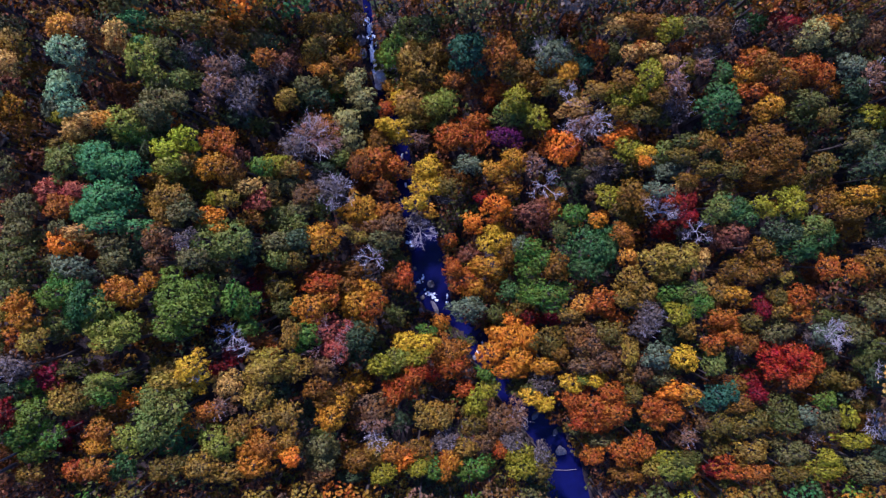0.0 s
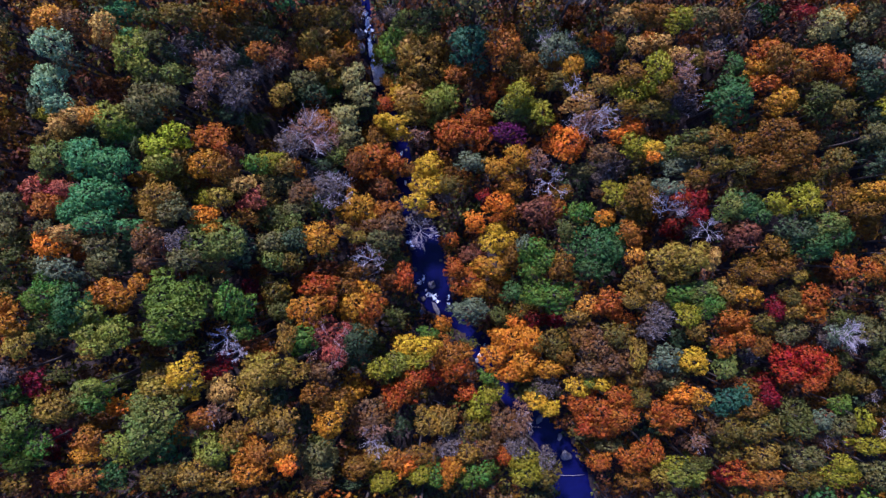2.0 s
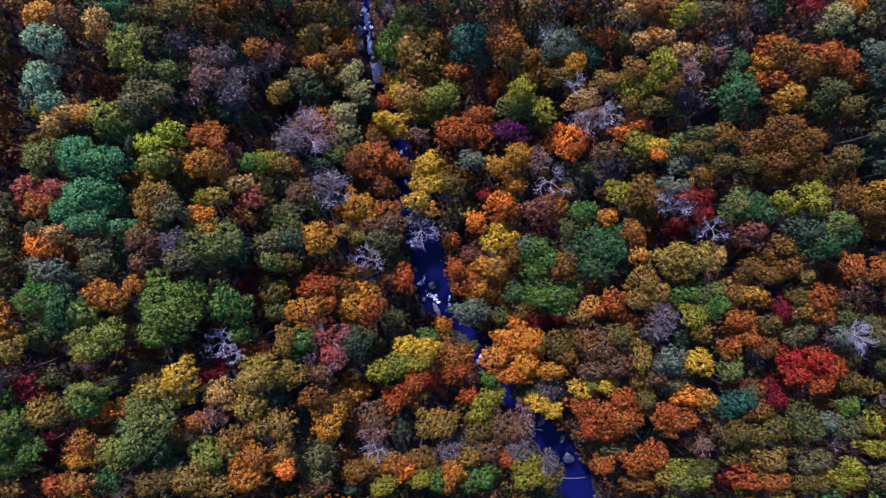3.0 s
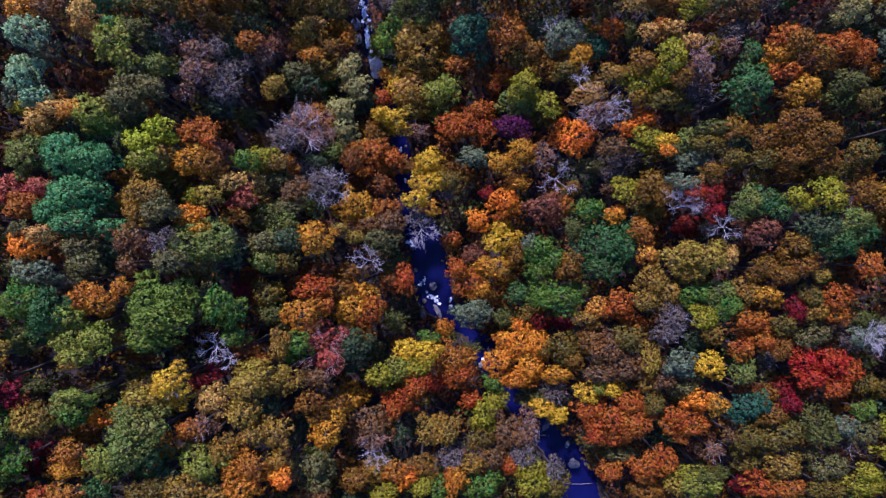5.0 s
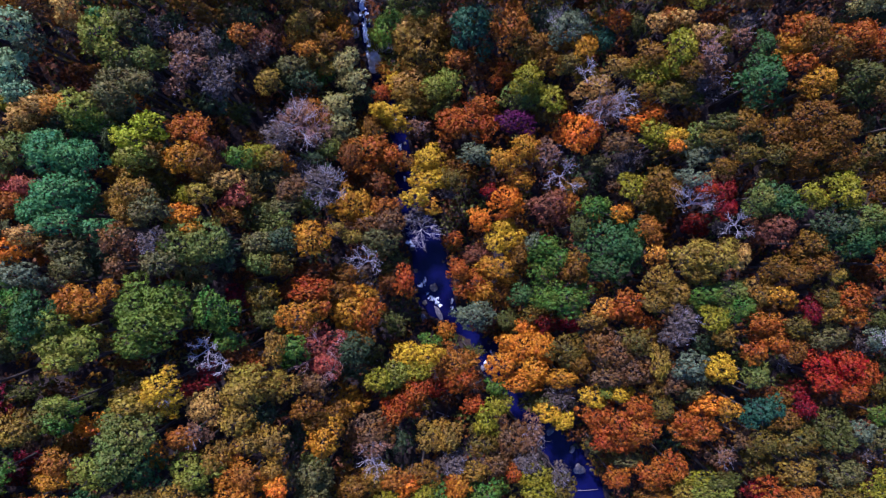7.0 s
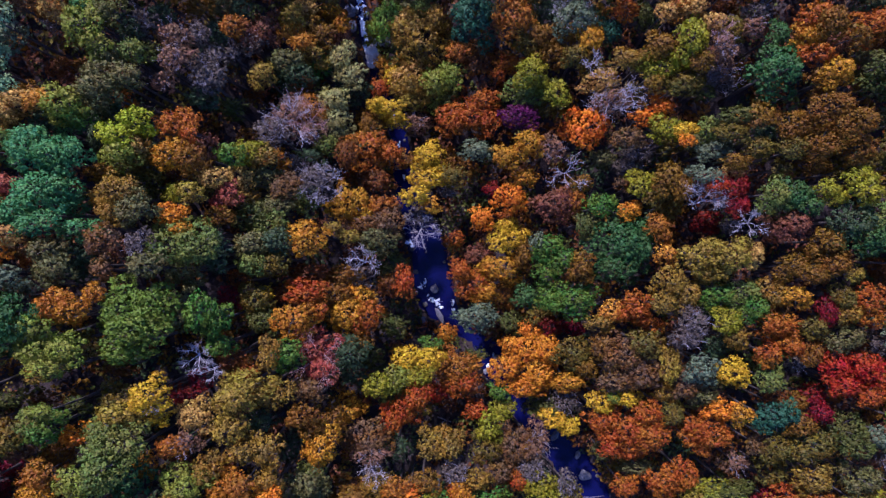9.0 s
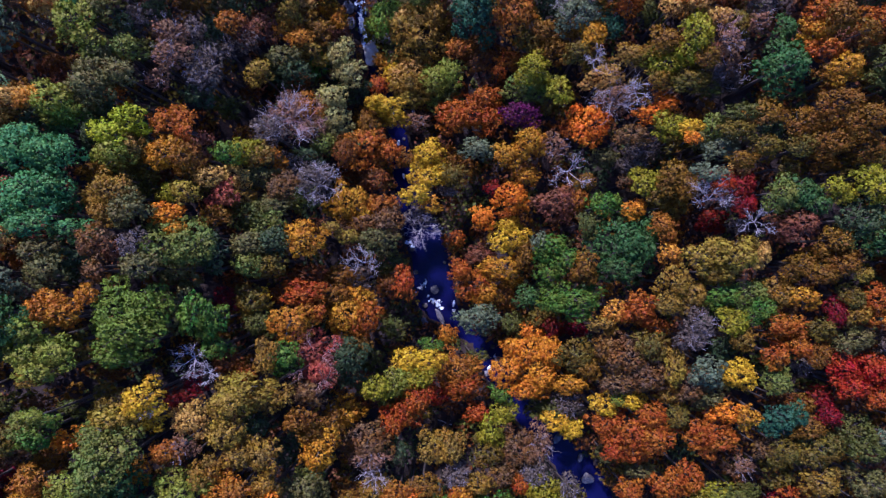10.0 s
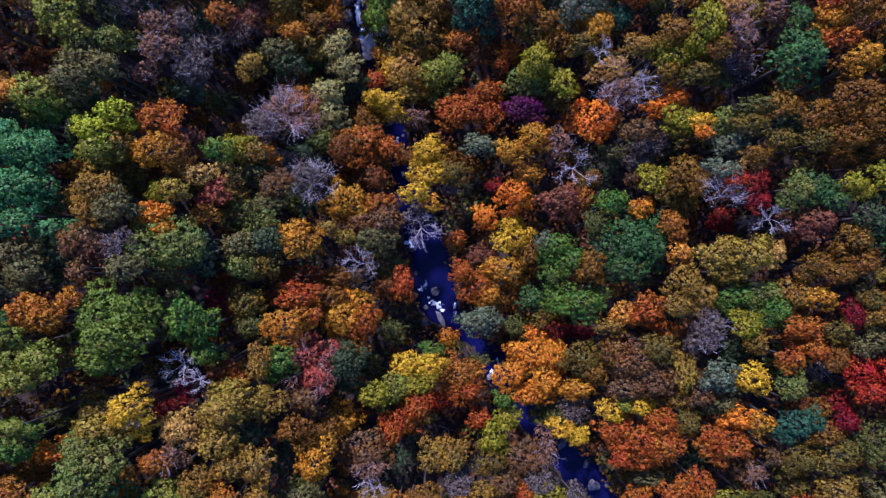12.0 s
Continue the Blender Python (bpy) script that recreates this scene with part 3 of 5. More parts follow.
tree(-48.0, 30.7, 23.1, 2.8, 3.2, "LG")
tree(-38.0, 30.6, 17.3, 2.6, 2.2, "PT")
tree(-32.7, 30.6, 10.2, 2.6, 1.4, "GB")
tree(10.7, 30.6, 2.2, 2.2, 1.4, "RO")
tree(-6.1, 30.6, -3.4, 3.7, 3.0, "TA")
tree(48.4, 30.4, 14.9, 1.8, 2.1, "DG")
tree(-25.4, 30.3, 6.5, 2.7, 2.1, "GG")
tree(53.2, 30.2, 20.3, 2.0, 2.2, "BR")
tree(-57.4, 30.2, 27.4, 2.7, 2.5, "PG")
tree(67.1, 30.1, 20.3, 2.2, 1.8, "TG2")
tree(20.9, 30.0, 7.8, 2.5, 1.9, "OL")
tree(-58.4, 29.6, 22.4, 1.8, 1.8, "TG2")
tree(59.0, 29.6, 19.6, 3.6, 2.4, "RO")
tree(51.5, 29.5, 17.5, 2.2, 1.6, "GO")
tree(-15.7, 29.4, 1.1, 2.6, 2.4, "PL")
tree(35.2, 29.3, 16.3, 3.2, 3.5, "YG")
tree(9.1, 29.1, 1.4, 1.3, 1.2, "RS")
tree(1.3, 28.9, 1.6, 2.2, 2.4, "LG")
tree(31.2, 28.9, 14.8, 2.8, 2.3, "BG")
tree(-28.7, 28.9, -2.7, 1.6, 1.6, "DS")
tree(56.4, 28.8, 15.6, 1.8, 1.6, "PB")
tree(-24.3, 28.8, 5.0, 3.0, 2.1, "DS")
tree(62.8, 28.8, 19.4, 2.2, 2.2, "RO")
tree(23.9, 28.7, 4.9, 2.0, 1.4, "KY")
tree(-11.8, 28.6, -4.6, 1.9, 1.9, "RS")
tree(-42.5, 28.5, 16.9, 1.9, 1.9, "OG")
tree(-1.7, 28.5, -0.4, 2.7, 2.5, "LG")
tree(70.3, 28.5, 19.7, 2.8, 2.8, "PT")
tree(-65.1, 28.4, 22.9, 2.3, 1.1, "BR")
tree(-66.2, 28.3, 27.2, 1.8, 2.0, "TA")
tree(39.3, 28.1, 16.9, 2.4, 1.9, "PT")
tree(-34.1, 28.1, 14.2, 1.9, 2.1, "GB")
tree(-5.3, 28.1, -1.5, 3.2, 2.3, "KH")
tree(-46.5, 28.1, 23.0, 1.9, 1.8, "LG")
tree(50.5, 28.0, 15.4, 1.2, 1.2, "SA")
tree(27.2, 28.0, 12.0, 2.6, 1.8, "KH")
tree(-24.3, 27.9, 0.8, 2.4, 2.0, "RB")
tree(-16.2, 27.8, -3.3, 3.0, 2.7, "DS")
tree(-53.3, 27.8, 14.5, 1.2, 1.0, "BR")
tree(-43.2, 27.8, 20.4, 2.3, 2.0, "MG")
tree(55.9, 27.7, 21.1, 1.7, 1.5, "BR")
tree(29.5, 27.6, 11.7, 2.0, 1.8, "KH")
tree(13.4, 27.6, 7.7, 3.1, 2.5, "YG")
tree(62.5, 27.5, 16.2, 2.3, 1.2, "RB")
tree(-28.4, 27.4, 9.3, 2.0, 1.8, "KY")
tree(-45.8, 27.2, 21.2, 2.1, 2.3, "GG")
tree(-55.5, 27.2, 15.2, 1.7, 1.5, "RB")
tree(-37.7, 27.1, 18.7, 2.6, 2.0, "PT")
tree(66.0, 27.0, 16.7, 1.4, 1.2, "SA")
tree(67.9, 27.0, 19.8, 2.0, 1.6, "DS")
tree(32.3, 26.4, 12.9, 3.1, 2.4, "YG")
tree(52.2, 26.3, 18.4, 2.2, 1.4, "RO")
tree(41.1, 26.2, 13.0, 2.0, 2.4, "PT")
tree(-69.3, 26.2, 22.8, 1.9, 2.3, "PB")
tree(36.8, 26.1, 16.1, 2.1, 1.8, "BG")
tree(59.7, 26.1, 15.8, 1.4, 1.8, "GG")
tree(-31.8, 26.1, 2.5, 1.5, 1.3, "RB")
tree(-6.0, 26.1, -2.9, 2.7, 1.8, "KY")
tree(-1.3, 26.0, -3.9, 2.3, 2.6, "LG")
tree(15.6, 25.9, 5.1, 1.8, 1.8, "LG")
tree(1.0, 25.8, -2.3, 2.1, 1.7, "OG")
tree(12.4, 25.6, 4.4, 3.0, 2.6, "MG")
tree(70.7, 25.5, 16.4, 2.0, 1.8, "DS")
tree(24.5, 25.5, 8.0, 3.2, 2.1, "TA")
tree(-34.8, 25.1, 15.7, 2.5, 2.5, "GB")
tree(39.5, 24.9, 12.9, 1.5, 1.6, "GB")
tree(-34.9, 24.8, 13.3, 1.6, 2.1, "GB")
tree(-59.5, 24.8, 25.1, 2.4, 2.6, "PG")
tree(6.7, 24.7, 2.2, 2.8, 1.8, "RO")
tree(-18.6, 24.7, 3.5, 2.6, 2.2, "PL")
tree(-11.7, 24.6, 1.6, 1.5, 1.1, "YE")
tree(-40.2, 24.6, 16.3, 1.9, 1.7, "PT")
tree(41.9, 24.5, 10.3, 2.7, 2.4, "GB")
tree(17.7, 24.3, 7.3, 1.9, 1.7, "YG")
tree(46.9, 24.3, 17.2, 4.2, 3.6, "DG")
tree(31.5, 24.3, 12.4, 2.2, 1.6, "KH")
tree(60.2, 24.3, 20.1, 2.9, 1.8, "OG")
tree(-46.3, 24.2, 22.4, 2.3, 1.9, "GG")
tree(-43.0, 23.9, 22.0, 2.5, 1.8, "GG")
tree(29.6, 23.9, 6.8, 1.7, 1.5, "KH")
tree(-9.8, 23.8, 0.4, 2.9, 1.8, "YE")
tree(-60.4, 23.7, 16.5, 2.3, 1.1, "BR")
tree(35.0, 23.6, 14.3, 2.7, 1.8, "OL")
tree(54.4, 23.5, 19.1, 2.2, 1.9, "GO")
tree(38.8, 23.3, 11.7, 1.7, 1.3, "OG")
tree(16.6, 23.2, 2.0, 2.4, 2.0, "OL")
tree(59.2, 23.1, 15.8, 1.4, 1.2, "OL")
tree(-63.1, 23.0, 21.7, 1.6, 2.1, "TG2")
tree(-36.0, 22.8, 14.2, 1.9, 1.5, "DS")
tree(-47.4, 22.8, 14.3, 1.6, 1.4, "RO")
tree(-34.0, 22.8, 6.5, 2.5, 1.9, "OG")
tree(53.1, 22.7, 17.6, 2.1, 1.4, "BR")
tree(-22.1, 22.6, 4.5, 2.8, 2.8, "SA")
tree(26.0, 22.5, 8.7, 3.2, 2.1, "PT")
tree(-8.8, 22.4, -1.3, 2.2, 1.8, "YE")
tree(4.5, 22.4, 0.2, 3.9, 2.9, "RO")
tree(-58.0, 22.2, 24.5, 2.4, 1.7, "PG")
tree(-5.5, 22.1, -4.1, 2.5, 2.1, "PT")
tree(-67.5, 22.0, 25.2, 2.2, 2.4, "GO")
tree(60.7, 22.0, 17.5, 2.4, 1.9, "OG")
tree(72.3, 21.9, 18.8, 2.4, 1.8, "YG")
tree(-24.7, 21.8, 5.9, 3.8, 3.2, "PT")
tree(71.3, 21.7, 16.2, 2.0, 1.6, "DS")
tree(63.0, 21.7, 20.2, 2.2, 1.8, "OL")
tree(1.2, 21.7, 0.5, 2.7, 2.3, "RO")
tree(-46.5, 21.7, 23.1, 3.0, 2.1, "GG")
tree(-13.0, 21.6, -0.7, 2.2, 2.2, "BG")
tree(-18.4, 21.6, 2.2, 3.0, 2.8, "PL")
tree(-61.8, 21.3, 21.8, 1.4, 1.1, "YG")
tree(33.0, 21.3, 9.6, 2.3, 1.7, "OR")
tree(7.3, 21.3, 2.1, 1.6, 2.0, "RS")
tree(11.8, 21.1, 5.0, 2.9, 2.0, "PU")
tree(-47.2, 20.2, 18.7, 2.6, 2.2, "DS")
tree(-55.9, 20.2, 24.2, 3.1, 1.5, "TA")
tree(-53.2, 20.0, 24.6, 1.9, 1.2, "PE")
tree(-50.3, 19.9, 24.2, 2.6, 2.4, "LG")
tree(30.7, 19.6, 9.1, 2.1, 1.1, "OR")
tree(-21.8, 19.4, 5.9, 2.5, 2.1, "PT")
tree(20.5, 19.1, 2.0, 2.2, 1.8, "RO")
tree(-67.2, 19.1, 24.4, 2.6, 2.1, "BR")
tree(-58.3, 19.0, 23.9, 2.1, 1.7, "TA")
tree(22.6, 18.9, 5.7, 3.3, 3.5, "OR")
tree(54.0, 18.8, 18.0, 3.4, 2.6, "BR")
tree(-49.5, 18.6, 22.5, 2.1, 1.9, "GR")
tree(-42.3, 18.3, 21.0, 2.5, 1.8, "LY")
tree(42.3, 18.2, 15.1, 2.8, 1.6, "OG")
tree(-54.8, 18.2, 20.8, 2.7, 1.8, "DS")
tree(68.7, 18.2, 20.0, 2.4, 1.6, "GG")
tree(-58.1, 18.1, 21.3, 2.5, 1.6, "KH")
tree(-26.3, 18.1, 10.8, 3.0, 2.4, "GB")
tree(63.7, 18.1, 14.8, 1.2, 1.2, "GG")
tree(-37.9, 18.0, 18.9, 2.8, 2.0, "RO")
tree(45.1, 17.9, 16.4, 2.1, 1.6, "BG")
tree(33.8, 17.8, 10.8, 2.6, 2.0, "YG")
tree(-43.1, 17.6, 16.8, 1.5, 1.5, "DS")
tree(-52.0, 17.5, 19.9, 1.8, 1.6, "TG")
tree(-19.9, 17.3, 3.8, 2.4, 2.1, "MG")
tree(-51.2, 17.3, 14.5, 1.3, 2.7, "DS")
tree(-13.7, 17.1, 1.9, 3.7, 3.3, "RO")
tree(38.9, 17.0, 12.8, 1.8, 1.6, "MG")
tree(-62.3, 16.9, 21.8, 1.6, 1.2, "OL")
tree(35.3, 16.9, 13.6, 1.6, 1.1, "YE")
tree(27.9, 16.8, 9.1, 2.6, 1.9, "KB")
tree(13.2, 16.8, 5.0, 3.0, 2.6, "GO")
tree(5.2, 16.7, -0.3, 3.1, 1.9, "TG2")
tree(50.1, 16.7, 15.8, 2.8, 2.5, "BR")
tree(56.9, 16.4, 19.0, 2.9, 2.6, "BR")
tree(47.5, 16.4, 12.7, 1.6, 1.6, "DS")
tree(-35.2, 16.4, 20.1, 1.3, 1.3, "RO")
tree(-9.9, 16.3, 0.2, 2.7, 2.4, "RO")
tree(41.2, 16.0, 15.4, 2.5, 1.4, "OL")
tree(34.4, 15.9, 10.1, 2.2, 1.5, "OL")
tree(-3.2, 15.8, -0.5, 3.3, 2.5, "YE")
tree(-44.3, 15.8, 22.1, 2.7, 1.9, "LY")
tree(17.2, 15.8, 3.5, 2.4, 2.4, "PT")
tree(-55.2, 15.5, 24.6, 2.1, 1.5, "TG")
tree(-7.0, 15.5, -1.2, 1.6, 1.6, "BR")
tree(-35.7, 15.4, 13.8, 1.4, 2.3, "PB")
tree(31.0, 15.4, 4.9, 2.6, 2.0, "GB")
tree(38.2, 15.4, 9.9, 1.5, 1.5, "GG")
tree(-15.9, 15.3, 7.2, 1.9, 2.5, "RB")
tree(35.0, 15.1, 15.2, 1.0, 0.9, "OR")
tree(-22.0, 15.0, 5.2, 2.1, 1.5, "DS")
tree(1.9, 14.9, -4.9, 3.0, 2.6, "BR")
tree(9.8, 14.8, 4.2, 2.6, 2.0, "GO")
tree(71.5, 14.7, 18.0, 3.4, 3.4, "DS")
tree(25.8, 14.6, 2.3, 2.2, 1.6, "GG")
tree(-29.6, 14.6, 13.3, 2.5, 2.0, "YG")
tree(-42.5, 14.4, 20.5, 1.8, 1.8, "KH")
tree(-26.3, 14.4, 10.0, 1.8, 1.6, "TO")
tree(64.6, 14.3, 16.6, 2.4, 2.3, "OL")
tree(40.1, 14.3, 11.8, 2.8, 2.0, "TG2")
tree(-42.7, 14.2, 16.9, 1.7, 1.9, "GG")
tree(-31.3, 14.1, 16.4, 1.7, 1.5, "GR")
tree(-25.1, 14.1, 6.6, 1.9, 1.7, "GB")
tree(45.6, 14.0, 14.3, 2.3, 1.8, "OL")
tree(-27.5, 14.0, 12.9, 2.0, 1.6, "KH")
tree(54.0, 14.0, 16.6, 3.1, 2.4, "BR")
tree(-38.2, 13.8, 19.2, 2.9, 2.4, "GO")
tree(-15.3, 13.6, -2.2, 2.5, 2.0, "RB")
tree(58.7, 13.6, 15.8, 3.0, 2.5, "BR")
tree(50.0, 13.5, 15.9, 2.6, 1.9, "OL")
tree(-54.0, 13.4, 25.2, 3.4, 2.9, "TG")
tree(-48.7, 13.4, 24.9, 1.9, 2.2, "TG")
tree(30.4, 13.4, 2.1, 2.9, 2.5, "GB")
tree(-58.9, 13.4, 26.0, 3.0, 2.7, "MG")
tree(-44.2, 13.3, 21.5, 2.7, 2.0, "LG")
tree(-35.4, 13.3, 19.6, 2.2, 2.4, "BR")
tree(-23.8, 12.9, 5.2, 2.6, 2.3, "GB")
tree(-51.0, 12.8, 25.7, 2.4, 2.2, "TG")
tree(64.8, 12.5, 13.9, 1.4, 1.3, "KB")
tree(-68.0, 12.4, 25.5, 1.5, 2.4, "GG")
tree(74.4, 12.3, 17.3, 1.4, 1.6, "OG")
tree(-42.6, 12.3, 17.0, 1.9, 1.5, "OL")
tree(-2.9, 12.3, -0.4, 3.3, 2.5, "YE")
tree(1.1, 12.1, 0.7, 2.3, 2.0, "OL")
tree(42.0, 12.0, 14.7, 1.8, 1.1, "BG")
tree(13.0, 11.8, 1.7, 2.4, 1.6, "GO")
tree(62.8, 11.7, 13.5, 2.2, 1.6, "OL")
tree(-11.8, 11.5, 2.5, 2.6, 2.2, "RB")
tree(54.2, 11.4, 13.1, 2.7, 1.6, "BR")
tree(-42.3, 11.3, 11.8, 1.6, 1.4, "RB")
tree(-28.2, 11.3, 10.7, 2.6, 1.8, "GG")
tree(-47.3, 11.2, 20.3, 2.0, 1.3, "BG")
tree(-30.9, 11.0, 13.6, 1.9, 1.6, "TA")
tree(50.3, 11.0, 12.0, 2.2, 1.5, "OL")
tree(58.6, 10.9, 13.2, 2.2, 1.4, "OL")
tree(-45.3, 10.8, 18.6, 2.2, 1.7, "OL")
tree(66.1, 10.7, 13.8, 1.8, 1.4, "BR")
tree(42.3, 10.7, 12.8, 1.8, 1.1, "TA")
tree(-33.0, 10.5, 17.8, 2.2, 1.7, "TA")
tree(-44.0, 10.4, 12.1, 2.4, 2.4, "OG")
tree(-20.0, 10.4, 9.8, 3.2, 2.6, "GB")
tree(22.0, 10.3, 3.8, 1.7, 1.4, "BG")
tree(29.0, 10.3, 3.2, 1.4, 1.2, "KB")
tree(0.1, 10.2, -2.5, 1.5, 1.3, "GB")
tree(7.9, 10.1, -3.0, 1.5, 1.3, "RR")
tree(34.0, 10.1, 10.5, 2.2, 2.4, "BG")
tree(37.7, 10.1, 14.4, 2.3, 1.3, "TG2")
tree(-35.5, 10.1, 14.4, 1.9, 1.5, "OL")
tree(-24.8, 9.8, 11.4, 2.2, 2.0, "KB")
tree(-61.2, 9.4, 23.9, 2.9, 2.3, "PK")
tree(30.4, 9.3, 8.1, 2.3, 2.1, "YG")
tree(70.7, 9.1, 17.7, 3.4, 1.8, "GO")
tree(-56.4, 9.1, 26.4, 1.9, 1.2, "PK")
tree(-5.3, 8.9, 3.6, 2.1, 1.5, "YE")
tree(-50.5, 8.9, 23.9, 2.9, 2.3, "TG")
tree(39.2, 8.8, 13.8, 2.0, 1.3, "RD")
tree(59.4, 8.8, 16.0, 2.3, 1.8, "YG")
tree(35.3, 8.7, 11.4, 1.8, 2.4, "BG")
tree(-39.1, 8.6, 16.4, 1.3, 1.3, "YG")
tree(-31.3, 8.5, 16.6, 1.7, 1.5, "PK")
tree(10.6, 8.5, 0.6, 2.8, 2.5, "OR")
tree(32.8, 8.4, 8.0, 2.9, 2.7, "OL")
tree(-22.4, 8.3, 6.8, 2.3, 1.9, "MG")
tree(-35.6, 8.3, 19.8, 1.8, 1.3, "KY")
tree(42.5, 8.2, 13.3, 2.0, 2.0, "RR")
tree(66.3, 8.2, 15.4, 2.5, 2.1, "BG")
tree(-44.1, 8.1, 22.6, 3.0, 2.8, "KH")
tree(-30.6, 8.0, 11.8, 2.2, 1.8, "KH")
tree(-52.4, 7.9, 26.0, 3.7, 3.2, "TG")
tree(20.6, 7.7, 3.3, 2.2, 2.2, "SA")
tree(54.3, 7.5, 16.5, 1.7, 1.2, "YG")
tree(-2.9, 7.3, 2.0, 1.8, 1.2, "GO")
tree(-15.5, 7.3, 7.4, 3.1, 3.1, "GO")
tree(-33.3, 7.2, 14.4, 1.4, 1.4, "PK")
tree(50.7, 7.2, 14.6, 2.3, 2.1, "DG")
tree(-26.1, 7.1, 11.1, 2.4, 1.6, "GG")
tree(17.6, 7.0, 3.7, 3.8, 2.8, "PB")
tree(59.0, 6.9, 17.9, 2.1, 1.6, "YG")
tree(47.5, 6.9, 14.8, 3.0, 2.5, "MG")
tree(-29.0, 6.9, 8.9, 1.6, 1.4, "YG")
tree(-10.4, 6.8, 6.3, 2.7, 2.1, "SA")
tree(-50.6, 6.7, 20.7, 2.3, 1.8, "TG")
tree(69.7, 6.6, 16.4, 3.3, 2.4, "BG")
tree(25.0, 6.5, 5.2, 2.6, 2.2, "GR")
tree(35.4, 6.3, 5.7, 2.0, 1.6, "KH")
tree(55.9, 6.3, 15.6, 1.8, 1.2, "YG")
tree(-58.6, 6.2, 27.1, 2.2, 1.8, "SA")
tree(-41.9, 6.1, 22.8, 2.8, 2.6, "GG")
tree(65.5, 5.9, 13.3, 1.3, 0.9, "KH")
tree(29.0, 5.9, 6.4, 1.7, 1.4, "GY")
tree(10.6, 5.8, -5.3, 1.5, 1.1, "RO")
tree(-65.5, 5.7, 26.3, 2.4, 2.9, "GG")
tree(42.8, 5.7, 13.6, 1.6, 1.4, "RR")
tree(-4.8, 5.7, -0.8, 2.5, 1.8, "GB")
tree(-44.7, 5.7, 22.7, 2.1, 2.1, "KH")
tree(-55.0, 5.6, 26.2, 2.9, 2.5, "TG")
tree(52.3, 5.5, 15.1, 2.1, 1.6, "DG")
tree(-29.6, 5.3, 12.2, 3.0, 2.4, "OG")
tree(6.2, 5.2, -2.5, 2.4, 2.1, "OR")
tree(-38.3, 5.0, 19.4, 2.3, 1.6, "GY")
tree(-33.0, 5.0, 15.5, 2.1, 1.3, "BR")
tree(-9.5, 4.7, 6.7, 2.7, 2.5, "KB")
tree(-27.1, 4.2, 11.5, 3.0, 2.6, "MG")
tree(76.9, 4.1, 13.0, 2.1, 1.9, "DS")
tree(10.3, 4.1, -1.8, 1.5, 1.3, "YE")
tree(-13.3, 4.0, 6.2, 3.1, 2.1, "KB")
tree(-52.1, 4.0, 27.6, 2.5, 1.5, "TG")
tree(42.5, 4.0, 3.6, 2.4, 1.8, "RR")
tree(63.1, 3.6, 15.5, 3.5, 2.3, "MG")
tree(-47.3, 3.6, 21.8, 1.3, 1.0, "TG")
tree(71.3, 3.6, 12.6, 2.3, 2.1, "BG")
tree(-17.4, 3.4, 10.3, 1.4, 1.0, "KY")
tree(-36.5, 3.3, 20.3, 1.3, 0.9, "GO")
tree(-48.6, 3.3, 24.6, 2.2, 1.4, "TG")
tree(58.9, 3.3, 15.3, 3.5, 2.8, "DS")
tree(-58.1, 3.3, 28.4, 1.2, 1.0, "GG")
tree(32.9, 3.2, 7.5, 2.1, 1.9, "SA")
tree(22.2, 3.2, 4.9, 1.8, 2.2, "OG")
tree(-65.2, 3.1, 26.6, 2.6, 2.4, "GG")
tree(43.8, 2.8, 9.4, 1.5, 1.3, "GB")
tree(-55.3, 2.7, 28.5, 2.0, 1.1, "TA")
tree(51.0, 2.5, 13.8, 2.5, 2.0, "PB")
tree(49.6, 2.2, 9.8, 2.3, 2.1, "PB")
tree(-34.0, 2.1, 15.1, 1.7, 1.5, "DS")
tree(-15.3, 2.1, 9.3, 1.4, 1.0, "KY")
tree(65.9, 1.9, 14.7, 2.1, 2.1, "DG")
tree(-21.3, 1.9, 11.6, 3.0, 2.6, "GO")
tree(-11.4, 1.9, 6.6, 3.3, 2.3, "GG")
tree(-25.7, 1.7, 12.8, 2.6, 2.2, "DS")
tree(-44.3, 1.6, 26.1, 2.0, 1.7, "KB")
tree(1.1, 1.6, -5.1, 1.7, 1.5, "RO")
tree(8.0, 1.6, -6.1, 1.7, 1.5, "PT")
tree(10.3, 1.5, -2.5, 3.6, 2.7, "YE")
tree(-56.1, 1.4, 23.4, 2.3, 1.7, "KB")
tree(34.0, 1.4, 7.5, 1.3, 1.3, "SA")
tree(-40.7, 1.2, 23.9, 1.9, 2.1, "GB")
tree(-28.9, 1.2, 13.4, 2.9, 2.1, "GG")
tree(77.1, 1.1, 12.8, 2.3, 1.5, "GB")
tree(-37.8, 1.1, 20.6, 3.8, 3.2, "MG")
tree(-34.5, 1.1, 20.1, 3.1, 3.3, "MG")
tree(-64.3, 1.0, 24.2, 1.7, 1.3, "OG")
tree(14.8, 0.9, 2.5, 1.2, 1.6, "TG2")
tree(-57.8, 0.9, 27.2, 2.3, 2.0, "OR")
tree(27.9, 0.7, 5.0, 4.9, 4.5, "DG")
tree(-51.3, 0.6, 26.0, 2.4, 2.0, "GG")
tree(-64.9, 0.5, 28.4, 2.3, 1.4, "OG")
tree(-44.1, 0.5, 21.2, 1.6, 1.6, "PB")
tree(60.9, 0.5, 14.9, 3.9, 2.5, "DG")
tree(55.8, 0.3, 13.9, 2.7, 2.2, "BG")
tree(16.8, -0.1, 3.1, 2.4, 2.0, "GR")
tree(-49.8, -0.2, 22.6, 2.3, 1.9, "DS")
tree(30.2, -0.3, 5.3, 3.3, 3.9, "DG")
